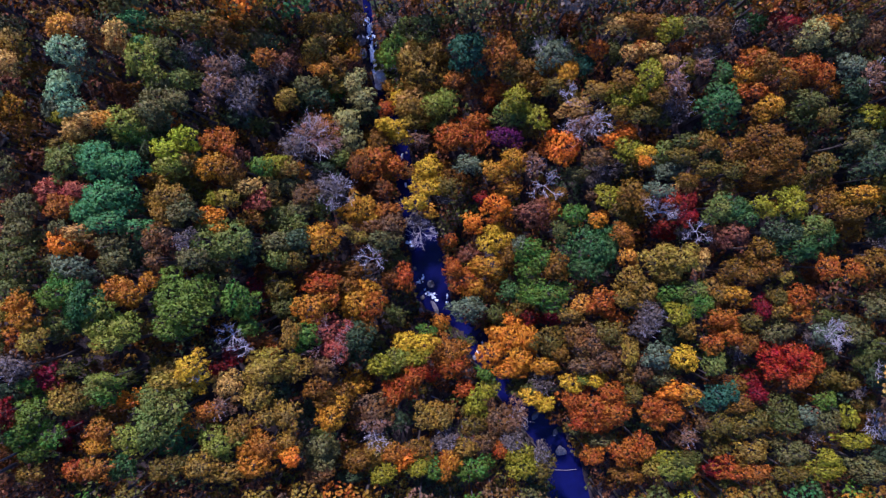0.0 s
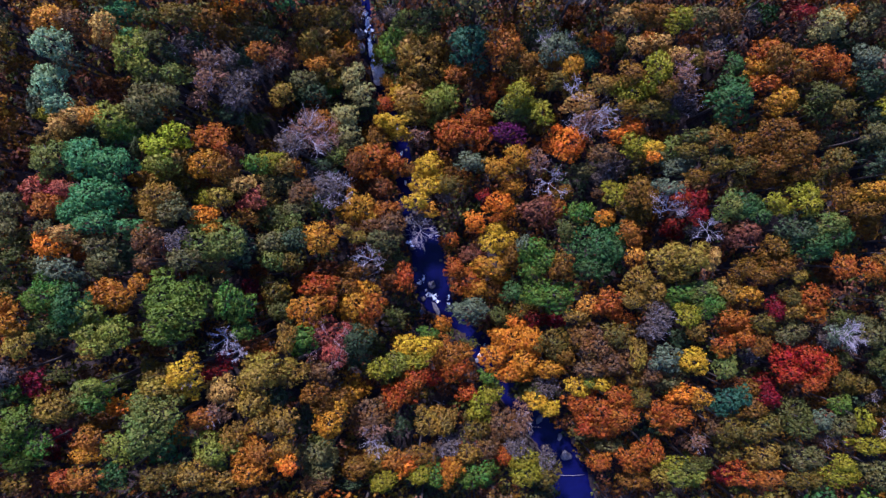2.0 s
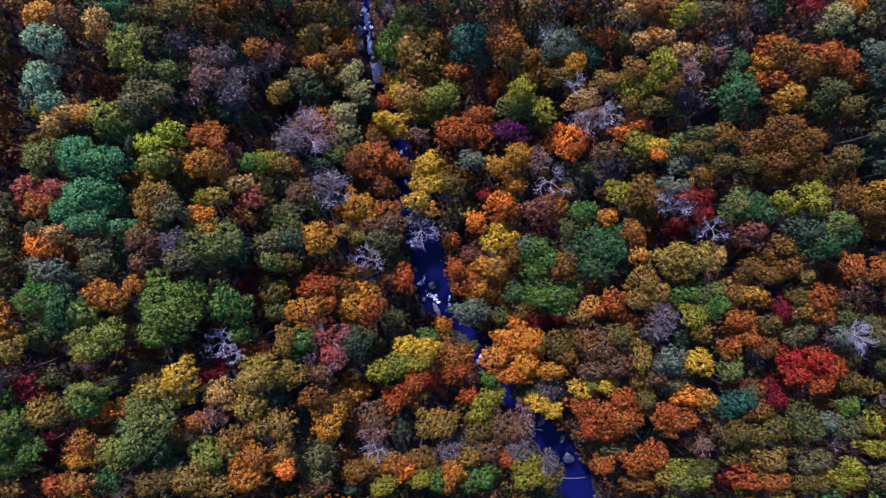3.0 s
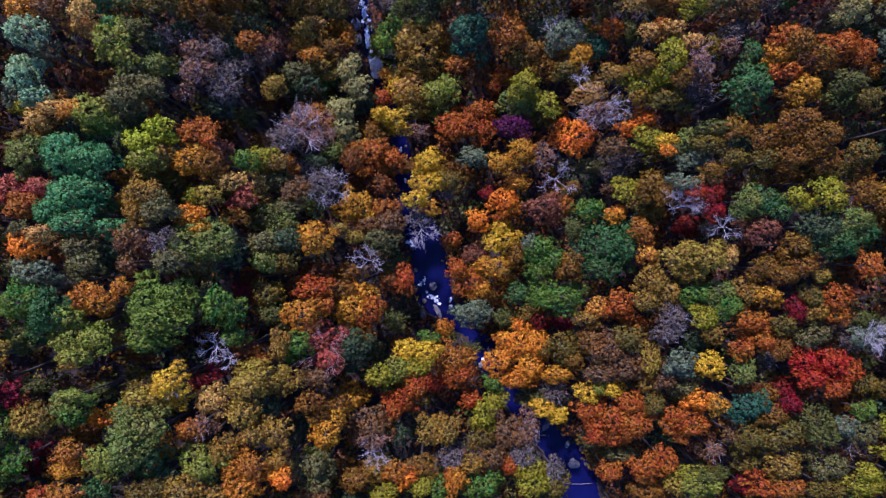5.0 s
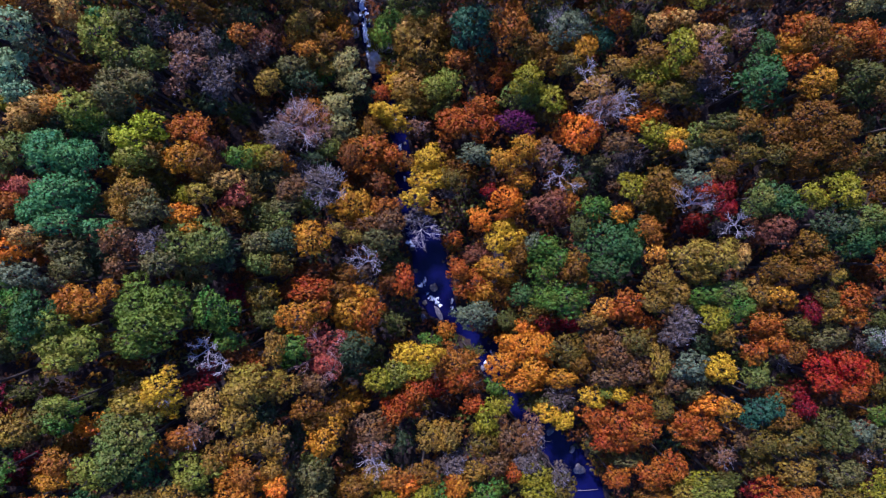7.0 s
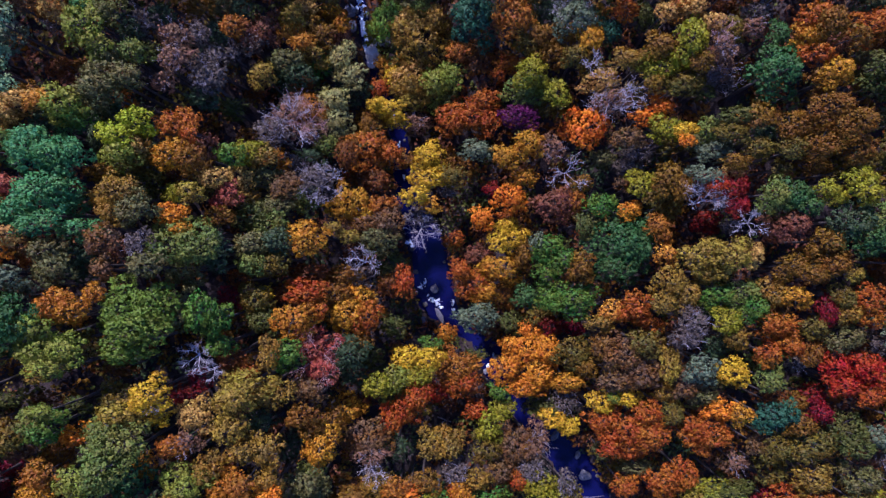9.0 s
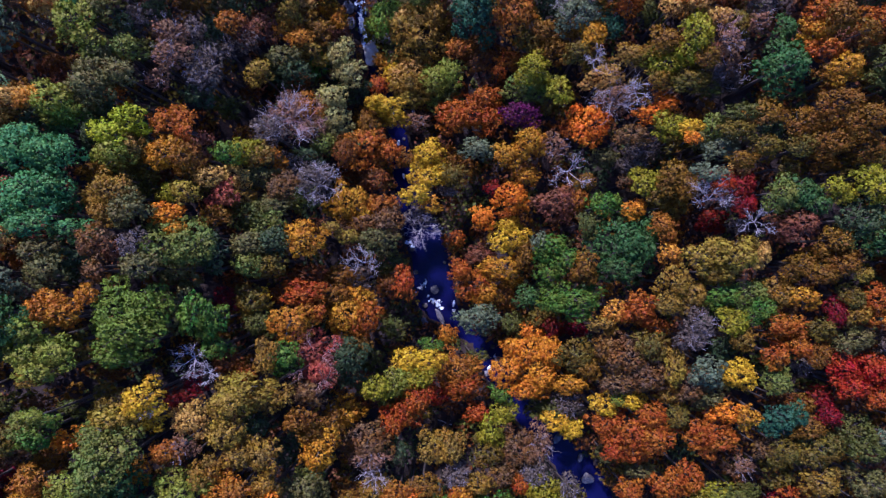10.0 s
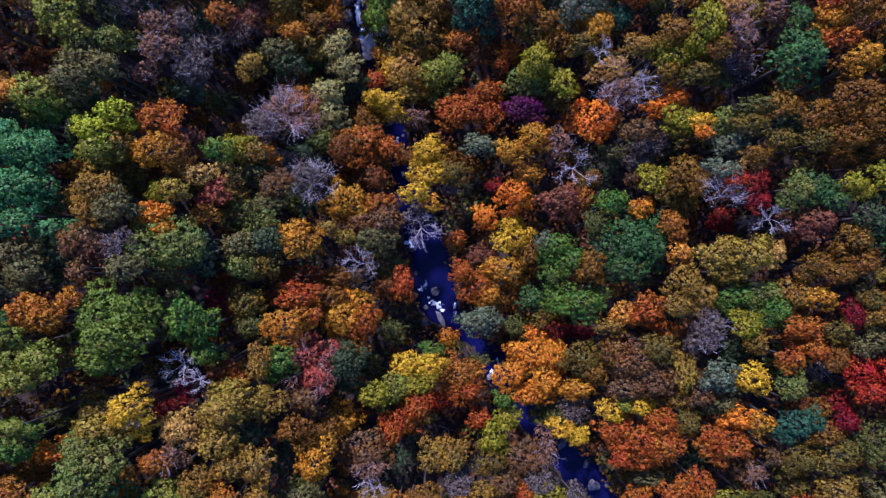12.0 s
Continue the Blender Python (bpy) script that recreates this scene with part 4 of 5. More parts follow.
tree(-33.4, -0.5, 16.2, 2.3, 2.5, "DS")
tree(-55.0, -0.7, 23.8, 1.2, 1.0, "RO")
tree(13.3, -0.8, -1.4, 1.7, 2.5, "BG")
tree(5.3, -1.1, -6.9, 2.8, 1.8, "PB")
tree(45.7, -1.4, 11.5, 1.7, 1.7, "TA")
tree(34.4, -1.5, 7.2, 1.7, 1.7, "PE")
tree(-38.9, -1.5, 25.4, 2.4, 1.9, "GG")
tree(-50.7, -1.8, 25.8, 2.5, 2.0, "GG")
tree(39.1, -1.8, 9.5, 3.2, 2.8, "KY")
tree(42.4, -1.8, 12.3, 3.5, 2.7, "KY")
tree(-29.1, -1.8, 14.9, 1.7, 1.5, "MG")
tree(-46.3, -1.9, 22.4, 1.8, 1.6, "KB")
tree(-10.4, -1.9, -3.3, 3.0, 2.5, "OG")
tree(-27.0, -1.9, 12.1, 3.0, 2.2, "OL")
tree(-37.5, -2.1, 17.3, 2.8, 2.1, "GG")
tree(18.9, -2.3, 3.8, 2.0, 2.0, "GR")
tree(-50.9, -2.4, 17.8, 2.0, 1.7, "DS")
tree(-60.7, -2.4, 25.2, 1.4, 1.5, "GG")
tree(-63.9, -2.4, 29.2, 3.0, 2.9, "OG")
tree(21.4, -2.8, 5.9, 2.1, 2.5, "BG")
tree(-56.9, -2.8, 27.0, 2.8, 2.0, "TG2")
tree(74.3, -2.8, 15.5, 2.7, 2.5, "BR")
tree(56.5, -3.3, 13.5, 3.3, 2.3, "BR")
tree(65.9, -3.3, 15.7, 2.1, 2.3, "RO")
tree(52.1, -3.5, 11.0, 3.3, 2.2, "BG")
tree(2.0, -3.6, -2.6, 2.1, 1.9, "RO")
tree(27.8, -3.7, 4.3, 4.4, 2.8, "DG")
tree(-21.9, -3.7, 6.9, 3.1, 1.9, "RB")
tree(9.4, -3.7, -4.2, 4.5, 2.8, "GO")
tree(71.0, -3.8, 14.8, 2.3, 2.1, "RO")
tree(-17.4, -3.8, 5.1, 2.8, 1.9, "BR")
tree(16.5, -3.8, 0.6, 2.7, 2.9, "GR")
tree(-55.3, -4.1, 24.2, 1.4, 1.2, "TG2")
tree(-32.4, -4.2, 9.6, 1.8, 1.4, "RB")
tree(68.8, -4.6, 5.5, 2.5, 2.0, "RB")
tree(60.4, -4.7, 12.7, 1.3, 0.9, "KY")
tree(53.9, -4.7, 13.3, 2.4, 1.6, "BR")
tree(41.0, -4.8, 8.1, 3.2, 1.7, "KH")
tree(-14.4, -4.9, -0.3, 2.3, 2.3, "GB")
tree(-7.3, -5.2, 3.5, 1.9, 2.8, "RS")
tree(-45.9, -5.3, 25.2, 1.3, 1.2, "TO")
tree(-9.9, -5.8, 1.1, 1.8, 1.8, "RB")
tree(34.7, -6.0, 7.4, 2.7, 2.9, "KH")
tree(-63.6, -6.2, 30.2, 1.9, 1.6, "OG")
tree(-49.8, -6.5, 26.7, 3.0, 2.5, "TO")
tree(-21.9, -6.5, 11.1, 3.2, 1.8, "RS")
tree(4.2, -6.5, -5.4, 3.5, 3.0, "RO")
tree(-28.1, -6.6, 11.2, 1.2, 1.2, "YE")
tree(-25.4, -6.7, 8.2, 2.3, 1.6, "RB")
tree(-57.1, -6.8, 29.4, 2.9, 2.9, "GR")
tree(-18.1, -6.8, 7.0, 2.7, 1.9, "BR")
tree(-33.3, -6.9, 11.0, 2.4, 1.8, "CR")
tree(-39.3, -6.9, 23.2, 3.0, 3.0, "GL")
tree(-29.1, -7.0, 12.1, 2.4, 2.2, "OL")
tree(-48.0, -7.1, 26.5, 2.2, 2.0, "TO")
tree(-42.7, -7.5, 23.3, 4.0, 3.7, "GL")
tree(50.0, -7.6, 9.7, 2.4, 2.1, "KH")
tree(45.6, -7.7, 8.2, 3.4, 2.5, "MG")
tree(-53.7, -7.7, 29.2, 2.6, 2.8, "DG")
tree(-62.2, -7.8, 30.8, 1.6, 1.8, "TO")
tree(-37.0, -7.9, 19.8, 2.2, 2.7, "GG")
tree(-33.8, -7.9, 21.1, 2.3, 2.9, "GR")
tree(42.4, -8.1, 8.0, 2.5, 1.9, "GR")
tree(6.4, -8.1, -4.6, 2.1, 1.9, "GO")
tree(37.6, -8.1, 7.1, 2.3, 2.5, "KH")
tree(10.0, -8.2, -8.2, 2.9, 2.6, "BR")
tree(52.7, -8.2, 11.3, 2.2, 1.5, "GO")
tree(59.3, -8.3, 11.6, 2.0, 1.8, "OL")
tree(17.1, -8.4, -0.4, 2.5, 2.5, "GR")
tree(13.7, -8.6, -5.3, 2.6, 2.2, "DG")
tree(63.7, -8.6, 11.0, 3.0, 2.6, "RO")
tree(20.4, -8.7, 3.3, 4.6, 2.8, "GR")
tree(-64.9, -8.7, 29.7, 1.2, 1.4, "KY")
tree(-20.0, -8.8, 10.8, 1.8, 1.6, "RO")
tree(-51.6, -8.9, 28.5, 2.0, 1.6, "LG")
tree(-32.3, -9.2, 19.0, 2.0, 2.2, "GR")
tree(33.8, -9.2, 7.8, 2.5, 1.9, "KH")
tree(29.6, -9.4, 7.0, 2.7, 2.5, "RS")
tree(76.1, -9.8, 13.5, 2.7, 2.3, "GG")
tree(-40.8, -9.8, 25.2, 4.1, 2.9, "GL")
tree(-61.6, -9.8, 31.0, 2.1, 1.6, "TO")
tree(46.9, -9.9, 9.6, 3.0, 2.4, "GR")
tree(-16.3, -10.0, 6.3, 4.2, 3.8, "GO")
tree(-23.3, -10.1, 13.0, 3.3, 2.7, "TO")
tree(57.2, -10.3, 11.3, 1.7, 2.2, "CR")
tree(26.5, -10.4, 4.3, 2.2, 2.2, "PE")
tree(-28.2, -10.5, 11.7, 2.2, 2.0, "OG")
tree(52.6, -10.5, 6.5, 1.5, 1.4, "KB")
tree(-13.4, -10.7, 6.8, 2.7, 2.9, "RO")
tree(60.4, -10.8, 11.3, 1.8, 1.5, "KH")
tree(42.2, -11.0, 4.9, 2.2, 1.6, "DS")
tree(-56.7, -11.1, 25.7, 2.2, 1.7, "DG")
tree(64.1, -11.7, 9.7, 2.4, 1.5, "RO")
tree(-59.8, -11.8, 26.1, 2.2, 1.9, "MG")
tree(-52.1, -11.8, 26.6, 2.9, 2.5, "LG")
tree(-48.8, -12.0, 27.2, 2.3, 2.0, "LG")
tree(-48.5, -12.0, 22.9, 1.8, 1.6, "OL")
tree(-63.5, -12.0, 26.6, 1.7, 1.1, "RB")
tree(4.5, -12.1, -3.2, 3.6, 2.5, "TG2")
tree(42.9, -12.2, 9.3, 2.3, 1.9, "YG")
tree(38.0, -12.2, 8.3, 2.9, 2.5, "GB")
tree(16.1, -12.4, -4.4, 2.1, 1.5, "OL")
tree(69.8, -12.4, 8.1, 2.1, 1.5, "OG")
tree(55.1, -12.6, 11.0, 2.0, 1.5, "OL")
tree(24.6, -12.6, 3.9, 2.2, 1.4, "KH")
tree(50.5, -12.6, 10.2, 3.2, 1.9, "RO")
tree(-42.6, -12.6, 24.5, 2.8, 1.7, "GL")
tree(-32.7, -12.9, 18.0, 1.9, 1.9, "GR")
tree(-59.2, -12.9, 26.5, 1.7, 1.2, "OG")
tree(33.2, -13.3, 3.0, 2.0, 1.4, "RO")
tree(-60.2, -13.5, 30.9, 2.1, 1.8, "KY")
tree(-9.7, -13.6, -5.1, 2.6, 2.3, "OG")
tree(11.2, -13.8, -7.5, 2.0, 2.0, "OG")
tree(-66.6, -13.8, 26.5, 2.0, 1.5, "RO")
tree(17.6, -13.8, -2.7, 1.7, 1.5, "RR")
tree(-50.8, -14.0, 27.1, 3.0, 1.8, "LG")
tree(22.1, -14.2, -5.7, 2.0, 1.5, "CR")
tree(77.6, -14.4, 8.5, 1.3, 1.5, "SA")
tree(37.0, -14.5, 8.6, 2.5, 1.7, "GB")
tree(14.7, -14.6, -5.4, 1.9, 1.5, "OR")
tree(44.8, -14.7, 7.7, 2.3, 1.9, "KH")
tree(-20.6, -14.7, 9.3, 3.5, 2.8, "PK")
tree(51.6, -14.7, 8.2, 3.0, 1.5, "RO")
tree(-14.6, -14.8, 5.6, 2.5, 1.9, "BR")
tree(60.8, -15.0, 9.1, 3.2, 2.3, "GG")
tree(74.1, -15.0, 11.0, 2.6, 2.4, "GG")
tree(-0.7, -15.1, -6.5, 1.6, 1.5, "TO")
tree(-52.3, -15.2, 27.1, 1.3, 1.0, "KH")
tree(-26.2, -15.2, 15.8, 1.7, 2.3, "KH")
tree(-31.6, -15.3, 15.1, 2.3, 1.9, "RB")
tree(-24.2, -15.4, 13.4, 2.5, 2.3, "GR")
tree(31.1, -15.7, 6.5, 2.9, 2.3, "OL")
tree(52.0, -15.7, 10.8, 1.7, 1.5, "RO")
tree(69.6, -15.7, 8.9, 2.8, 2.1, "TG2")
tree(-15.7, -15.9, 8.1, 2.9, 2.5, "DS")
tree(-46.5, -16.0, 17.6, 2.0, 1.1, "RB")
tree(43.1, -16.0, 4.9, 2.0, 1.6, "DS")
tree(-3.3, -16.5, -2.8, 1.9, 1.1, "GR")
tree(24.8, -16.6, 3.1, 1.4, 2.0, "BG")
tree(48.5, -16.7, 10.4, 1.9, 1.7, "RO")
tree(55.0, -17.2, 10.3, 2.1, 2.1, "BR")
tree(69.9, -17.2, 3.2, 2.8, 2.3, "GB")
tree(-30.1, -17.2, 14.3, 1.5, 1.4, "RO")
tree(28.4, -17.5, 4.0, 3.8, 3.2, "KB")
tree(-19.5, -17.7, 6.9, 1.5, 1.7, "TG2")
tree(-64.6, -17.8, 28.2, 2.7, 2.3, "GB")
tree(11.0, -17.8, -5.9, 2.0, 1.5, "GY")
tree(17.1, -17.9, -2.7, 1.9, 2.5, "GY")
tree(-19.9, -18.1, 10.2, 2.4, 2.2, "PK")
tree(21.1, -18.2, -0.8, 3.3, 2.9, "OL")
tree(-35.9, -18.2, 16.5, 1.5, 1.3, "CR")
tree(-7.1, -18.3, 2.6, 2.0, 1.7, "YE")
tree(14.2, -18.4, -6.3, 4.1, 3.9, "GY")
tree(79.2, -18.5, 8.4, 3.1, 2.4, "OG")
tree(-13.8, -18.6, -3.5, 2.5, 2.1, "OG")
tree(-40.1, -18.7, 23.1, 3.0, 2.3, "YE")
tree(-4.8, -19.0, 0.6, 3.8, 2.4, "YE")
tree(39.3, -19.2, 8.4, 2.7, 2.3, "TG2")
tree(4.6, -19.3, -6.7, 1.8, 1.3, "OG")
tree(60.5, -19.3, 7.9, 2.9, 2.5, "RD")
tree(55.2, -19.4, 5.7, 2.0, 1.4, "GB")
tree(34.7, -19.4, 6.9, 1.7, 2.7, "KY")
tree(-29.0, -19.5, 16.6, 3.8, 2.6, "KY")
tree(-51.2, -19.6, 27.7, 1.8, 0.8, "LG")
tree(64.2, -19.7, 9.5, 2.6, 2.6, "RD")
tree(-15.9, -19.8, 3.6, 2.4, 1.9, "DS")
tree(-56.7, -20.0, 18.2, 1.9, 1.1, "RB")
tree(-45.8, -20.0, 20.5, 2.5, 2.0, "OL")
tree(-62.5, -20.1, 19.1, 2.6, 1.3, "OG")
tree(72.2, -20.2, 5.1, 1.8, 1.4, "OG")
tree(44.0, -20.2, 8.2, 2.5, 2.1, "YE")
tree(-37.9, -20.2, 16.9, 2.3, 1.7, "RR")
tree(-29.8, -20.3, 20.7, 2.5, 2.3, "KY")
tree(23.2, -20.4, -0.1, 2.3, 1.9, "BG")
tree(-24.8, -20.4, 14.6, 1.9, 1.7, "KH")
tree(-62.1, -20.4, 24.5, 1.9, 1.7, "CR")
tree(31.6, -20.8, 4.7, 3.4, 2.6, "KB")
tree(77.5, -20.8, 7.2, 2.4, 2.2, "OG")
tree(0.8, -20.8, -3.7, 3.6, 3.2, "SA")
tree(-27.4, -20.8, 14.7, 2.7, 2.3, "KH")
tree(-21.8, -20.9, 10.3, 2.8, 2.2, "KB")
tree(-52.7, -21.0, 17.8, 1.5, 1.1, "OG")
tree(-5.7, -21.1, 3.5, 3.0, 1.7, "YG")
tree(49.3, -21.1, 8.8, 2.3, 2.3, "MG")
tree(-9.0, -21.3, 3.9, 3.0, 2.6, "LG")
tree(9.7, -21.3, -4.6, 3.0, 2.8, "GY")
tree(-43.2, -21.3, 21.9, 2.7, 1.8, "KY")
tree(-53.7, -21.4, 26.2, 1.7, 1.5, "MG")
tree(-44.3, -21.4, 23.6, 2.3, 1.4, "KY")
tree(68.0, -21.5, 7.8, 2.1, 2.1, "RS")
tree(-11.8, -21.6, 5.5, 2.5, 2.3, "YG")
tree(-64.5, -21.6, 24.5, 1.9, 1.3, "GR")
tree(-60.9, -21.9, 23.7, 1.7, 1.6, "BR")
tree(61.2, -21.9, 9.0, 3.2, 1.9, "RD")
tree(-67.6, -22.0, 24.6, 1.9, 1.5, "DS")
tree(27.3, -22.1, 2.6, 3.0, 2.2, "KB")
tree(38.1, -22.2, 5.2, 2.6, 2.4, "KB")
tree(-40.4, -22.2, 20.0, 2.4, 1.6, "YE")
tree(15.8, -22.3, -4.9, 3.7, 3.2, "GY")
tree(-52.9, -22.5, 25.1, 2.9, 2.2, "GR")
tree(69.4, -22.6, 5.0, 2.0, 1.6, "OG")
tree(-35.6, -22.6, 19.5, 2.4, 2.2, "TA")
tree(-56.0, -22.8, 26.3, 2.0, 1.9, "OL")
tree(80.9, -23.0, 7.6, 2.7, 3.3, "DS")
tree(-57.6, -23.4, 27.3, 2.3, 1.8, "KY")
tree(-46.2, -23.4, 23.5, 2.4, 1.7, "MG")
tree(20.7, -23.4, -1.7, 2.7, 1.6, "GO")
tree(1.8, -23.6, -3.4, 3.2, 2.3, "RO")
tree(64.6, -23.7, 9.4, 2.3, 1.7, "RS")
tree(41.4, -23.9, 4.1, 2.6, 2.2, "GG")
tree(-5.4, -24.1, 4.4, 2.3, 2.1, "RS")
tree(-50.2, -24.1, 22.3, 2.1, 1.4, "OR")
tree(35.6, -24.2, 2.7, 2.0, 1.8, "KH")
tree(-22.0, -24.2, 13.7, 2.5, 1.9, "BR")
tree(73.4, -24.2, 4.2, 2.2, 2.0, "OL")
tree(-30.6, -24.5, 19.7, 2.5, 2.4, "KY")
tree(13.9, -24.5, -4.8, 3.7, 2.2, "GY")
tree(-44.4, -24.6, 23.5, 4.4, 3.3, "MG")
tree(58.4, -24.7, 5.0, 2.0, 1.4, "RR")
tree(-28.6, -24.7, 13.2, 2.1, 2.1, "DS")
tree(52.9, -24.9, 4.3, 2.2, 1.6, "RB")
tree(-10.4, -25.0, 0.5, 2.0, 1.5, "OG")
tree(-2.2, -25.0, -3.8, 1.6, 1.9, "RD")
tree(-66.5, -25.2, 27.5, 1.5, 2.2, "RR")
tree(77.1, -25.2, 3.8, 2.7, 2.1, "OL")
tree(27.5, -25.3, 1.6, 1.2, 1.0, "LG")
tree(29.4, -25.4, 2.1, 1.8, 1.4, "YE")
tree(-63.0, -25.4, 26.7, 2.9, 2.4, "GL")
tree(-57.6, -25.8, 22.7, 2.1, 1.6, "KB")
tree(9.1, -25.9, -6.4, 2.4, 2.0, "GR")
tree(56.2, -25.9, 4.4, 2.0, 1.8, "BR")
tree(52.9, -26.2, 8.4, 1.5, 1.5, "TE")
tree(-17.3, -26.2, 2.6, 2.9, 2.8, "GO")
tree(-7.5, -26.2, 2.5, 2.8, 3.0, "RS")
tree(-36.9, -26.3, 19.1, 2.2, 1.8, "PT")
tree(-15.7, -26.4, -1.4, 2.3, 2.0, "RB")
tree(25.4, -26.4, 0.1, 2.1, 1.6, "YE")
tree(57.7, -26.5, 7.8, 2.1, 1.9, "RR")
tree(43.7, -26.6, 4.4, 2.8, 1.8, "OR")
tree(-38.5, -26.6, 19.7, 2.4, 1.8, "SA")
tree(-18.5, -26.7, 8.6, 1.8, 1.6, "BR")
tree(-20.7, -27.1, 11.4, 2.4, 2.0, "BG")
tree(46.2, -27.1, 6.3, 2.1, 1.6, "GO")
tree(-53.9, -27.2, 20.3, 2.2, 1.9, "BR")
tree(79.3, -27.2, 3.0, 2.1, 1.4, "GB")
tree(-44.8, -27.5, 25.7, 3.1, 2.9, "MG")
tree(20.4, -27.5, -5.8, 2.8, 2.6, "GB")
tree(51.2, -27.7, 6.7, 2.7, 2.3, "TE")
tree(-29.5, -27.7, 17.9, 2.6, 2.2, "KH")
tree(70.6, -27.7, 7.4, 1.9, 1.5, "GL")
tree(32.5, -27.8, 3.0, 2.2, 2.0, "RO")
tree(36.4, -27.8, 3.0, 2.0, 2.0, "OL")
tree(-26.3, -28.1, 17.5, 2.6, 2.6, "KH")
tree(-53.0, -28.2, 25.6, 2.0, 1.7, "SA")
tree(-9.7, -28.3, 3.0, 2.2, 2.2, "RS")
tree(55.3, -28.6, 7.1, 2.7, 2.1, "BG")
tree(-65.3, -28.7, 25.9, 3.1, 2.6, "GR")
tree(4.5, -28.9, -5.9, 2.4, 2.0, "RS")
tree(-60.6, -29.0, 25.8, 1.7, 1.9, "GR")
tree(9.3, -29.1, -6.3, 2.2, 2.0, "YG")
tree(-42.6, -29.1, 19.0, 1.7, 2.2, "GO")
tree(-48.5, -29.3, 24.7, 3.1, 2.6, "LG")
tree(71.6, -29.3, -0.6, 1.9, 1.2, "BR")
tree(-38.6, -29.6, 16.4, 2.3, 1.3, "PB")
tree(18.3, -29.6, -8.4, 3.3, 2.6, "OG")
tree(-62.0, -29.7, 18.0, 1.5, 1.3, "CR")
tree(-19.9, -29.7, 11.1, 3.4, 3.4, "GO")
tree(81.2, -29.8, 2.5, 2.5, 1.8, "OL")
tree(15.9, -29.9, -11.7, 2.5, 2.1, "OG")
tree(26.1, -30.0, -1.1, 2.7, 2.3, "RS")
tree(17.7, -30.0, -2.3, 2.1, 1.5, "YE")
tree(40.3, -30.0, 3.0, 2.4, 1.8, "RO")
tree(-44.2, -30.1, 21.6, 3.2, 2.9, "DG")
tree(6.7, -30.2, -0.7, 2.3, 2.7, "YG")
tree(-34.3, -30.3, 18.8, 2.0, 2.2, "KH")
tree(63.3, -30.3, 6.2, 3.5, 2.9, "OG")
tree(-13.4, -30.4, 5.0, 3.8, 3.2, "KB")
tree(67.4, -30.6, 7.2, 2.3, 1.7, "TG2")
tree(-53.8, -30.6, 25.0, 2.4, 1.5, "GO")
tree(-33.2, -30.7, 16.0, 1.7, 1.3, "PB")
tree(42.9, -31.1, 3.8, 3.4, 2.2, "RO")
tree(33.2, -31.1, 2.3, 3.4, 2.8, "RO")
tree(-26.1, -31.1, 6.2, 1.9, 2.3, "DS")
tree(29.8, -31.2, 0.2, 4.3, 3.7, "RS")
tree(-63.4, -31.4, 26.1, 2.4, 1.7, "GL")
tree(20.4, -31.5, -3.2, 2.1, 1.7, "YE")
tree(76.3, -31.6, 6.0, 1.3, 2.0, "YG")
tree(71.6, -31.9, 5.9, 2.9, 2.5, "GG")
tree(-36.8, -32.0, 19.8, 2.9, 2.5, "LG")
tree(39.6, -32.2, 2.3, 1.6, 1.4, "RO")
tree(63.8, -32.3, 7.7, 2.5, 1.9, "OG")
tree(57.1, -32.4, 6.3, 3.7, 2.9, "OL")
tree(-2.9, -32.4, 2.6, 2.8, 2.6, "KH")
tree(-0.4, -32.5, 3.0, 2.6, 2.4, "KH")
tree(-64.0, -32.5, 18.2, 1.5, 1.3, "CR")
tree(-26.2, -32.6, 16.8, 1.7, 1.7, "KH")
tree(-29.6, -32.7, 19.3, 2.0, 2.0, "SA")
tree(-32.5, -32.7, 18.0, 2.4, 2.0, "TO")
tree(52.3, -32.8, 5.4, 2.9, 2.5, "OL")
tree(-12.8, -32.9, 6.0, 3.2, 1.9, "PT")
tree(81.2, -32.9, 1.9, 1.6, 2.8, "BR")
tree(-9.4, -33.2, 1.5, 2.2, 2.6, "DS")
tree(-69.1, -33.3, 23.1, 1.9, 2.1, "RB")
tree(51.0, -33.3, 2.1, 1.8, 2.0, "KB")
tree(-56.4, -33.5, 27.0, 1.6, 1.5, "RS")
tree(-21.6, -33.6, 9.5, 2.4, 1.6, "MG")
tree(14.8, -33.6, -2.5, 2.3, 3.6, "PT")
tree(41.5, -33.7, 2.4, 1.4, 1.2, "RO")
tree(-53.0, -33.7, 26.9, 2.6, 1.8, "SA")
tree(26.8, -34.0, 0.1, 2.1, 1.9, "RS")
tree(11.5, -34.3, -2.4, 3.6, 3.8, "KB")
tree(-63.2, -34.5, 27.1, 1.8, 1.3, "KH")
tree(6.3, -34.6, -1.8, 2.9, 2.7, "OL")
tree(-50.5, -34.7, 24.2, 1.9, 1.7, "DG")
tree(-27.1, -34.7, 16.1, 2.7, 1.3, "GO")
tree(-22.5, -35.0, 11.9, 3.2, 2.8, "GG")
tree(-44.2, -35.0, 23.4, 2.5, 1.7, "OL")
tree(-25.4, -35.0, 18.1, 1.8, 1.4, "OR")
tree(71.1, -35.3, 3.0, 2.4, 1.8, "GB")
tree(-39.7, -35.4, 21.4, 2.9, 2.1, "KH")
tree(-63.2, -35.6, 23.1, 1.9, 1.3, "PB")
tree(-31.4, -35.8, 18.6, 2.8, 2.2, "TO")
tree(31.8, -35.8, -3.3, 3.0, 1.7, "RS")
tree(77.4, -36.1, 5.7, 3.4, 1.8, "YG")
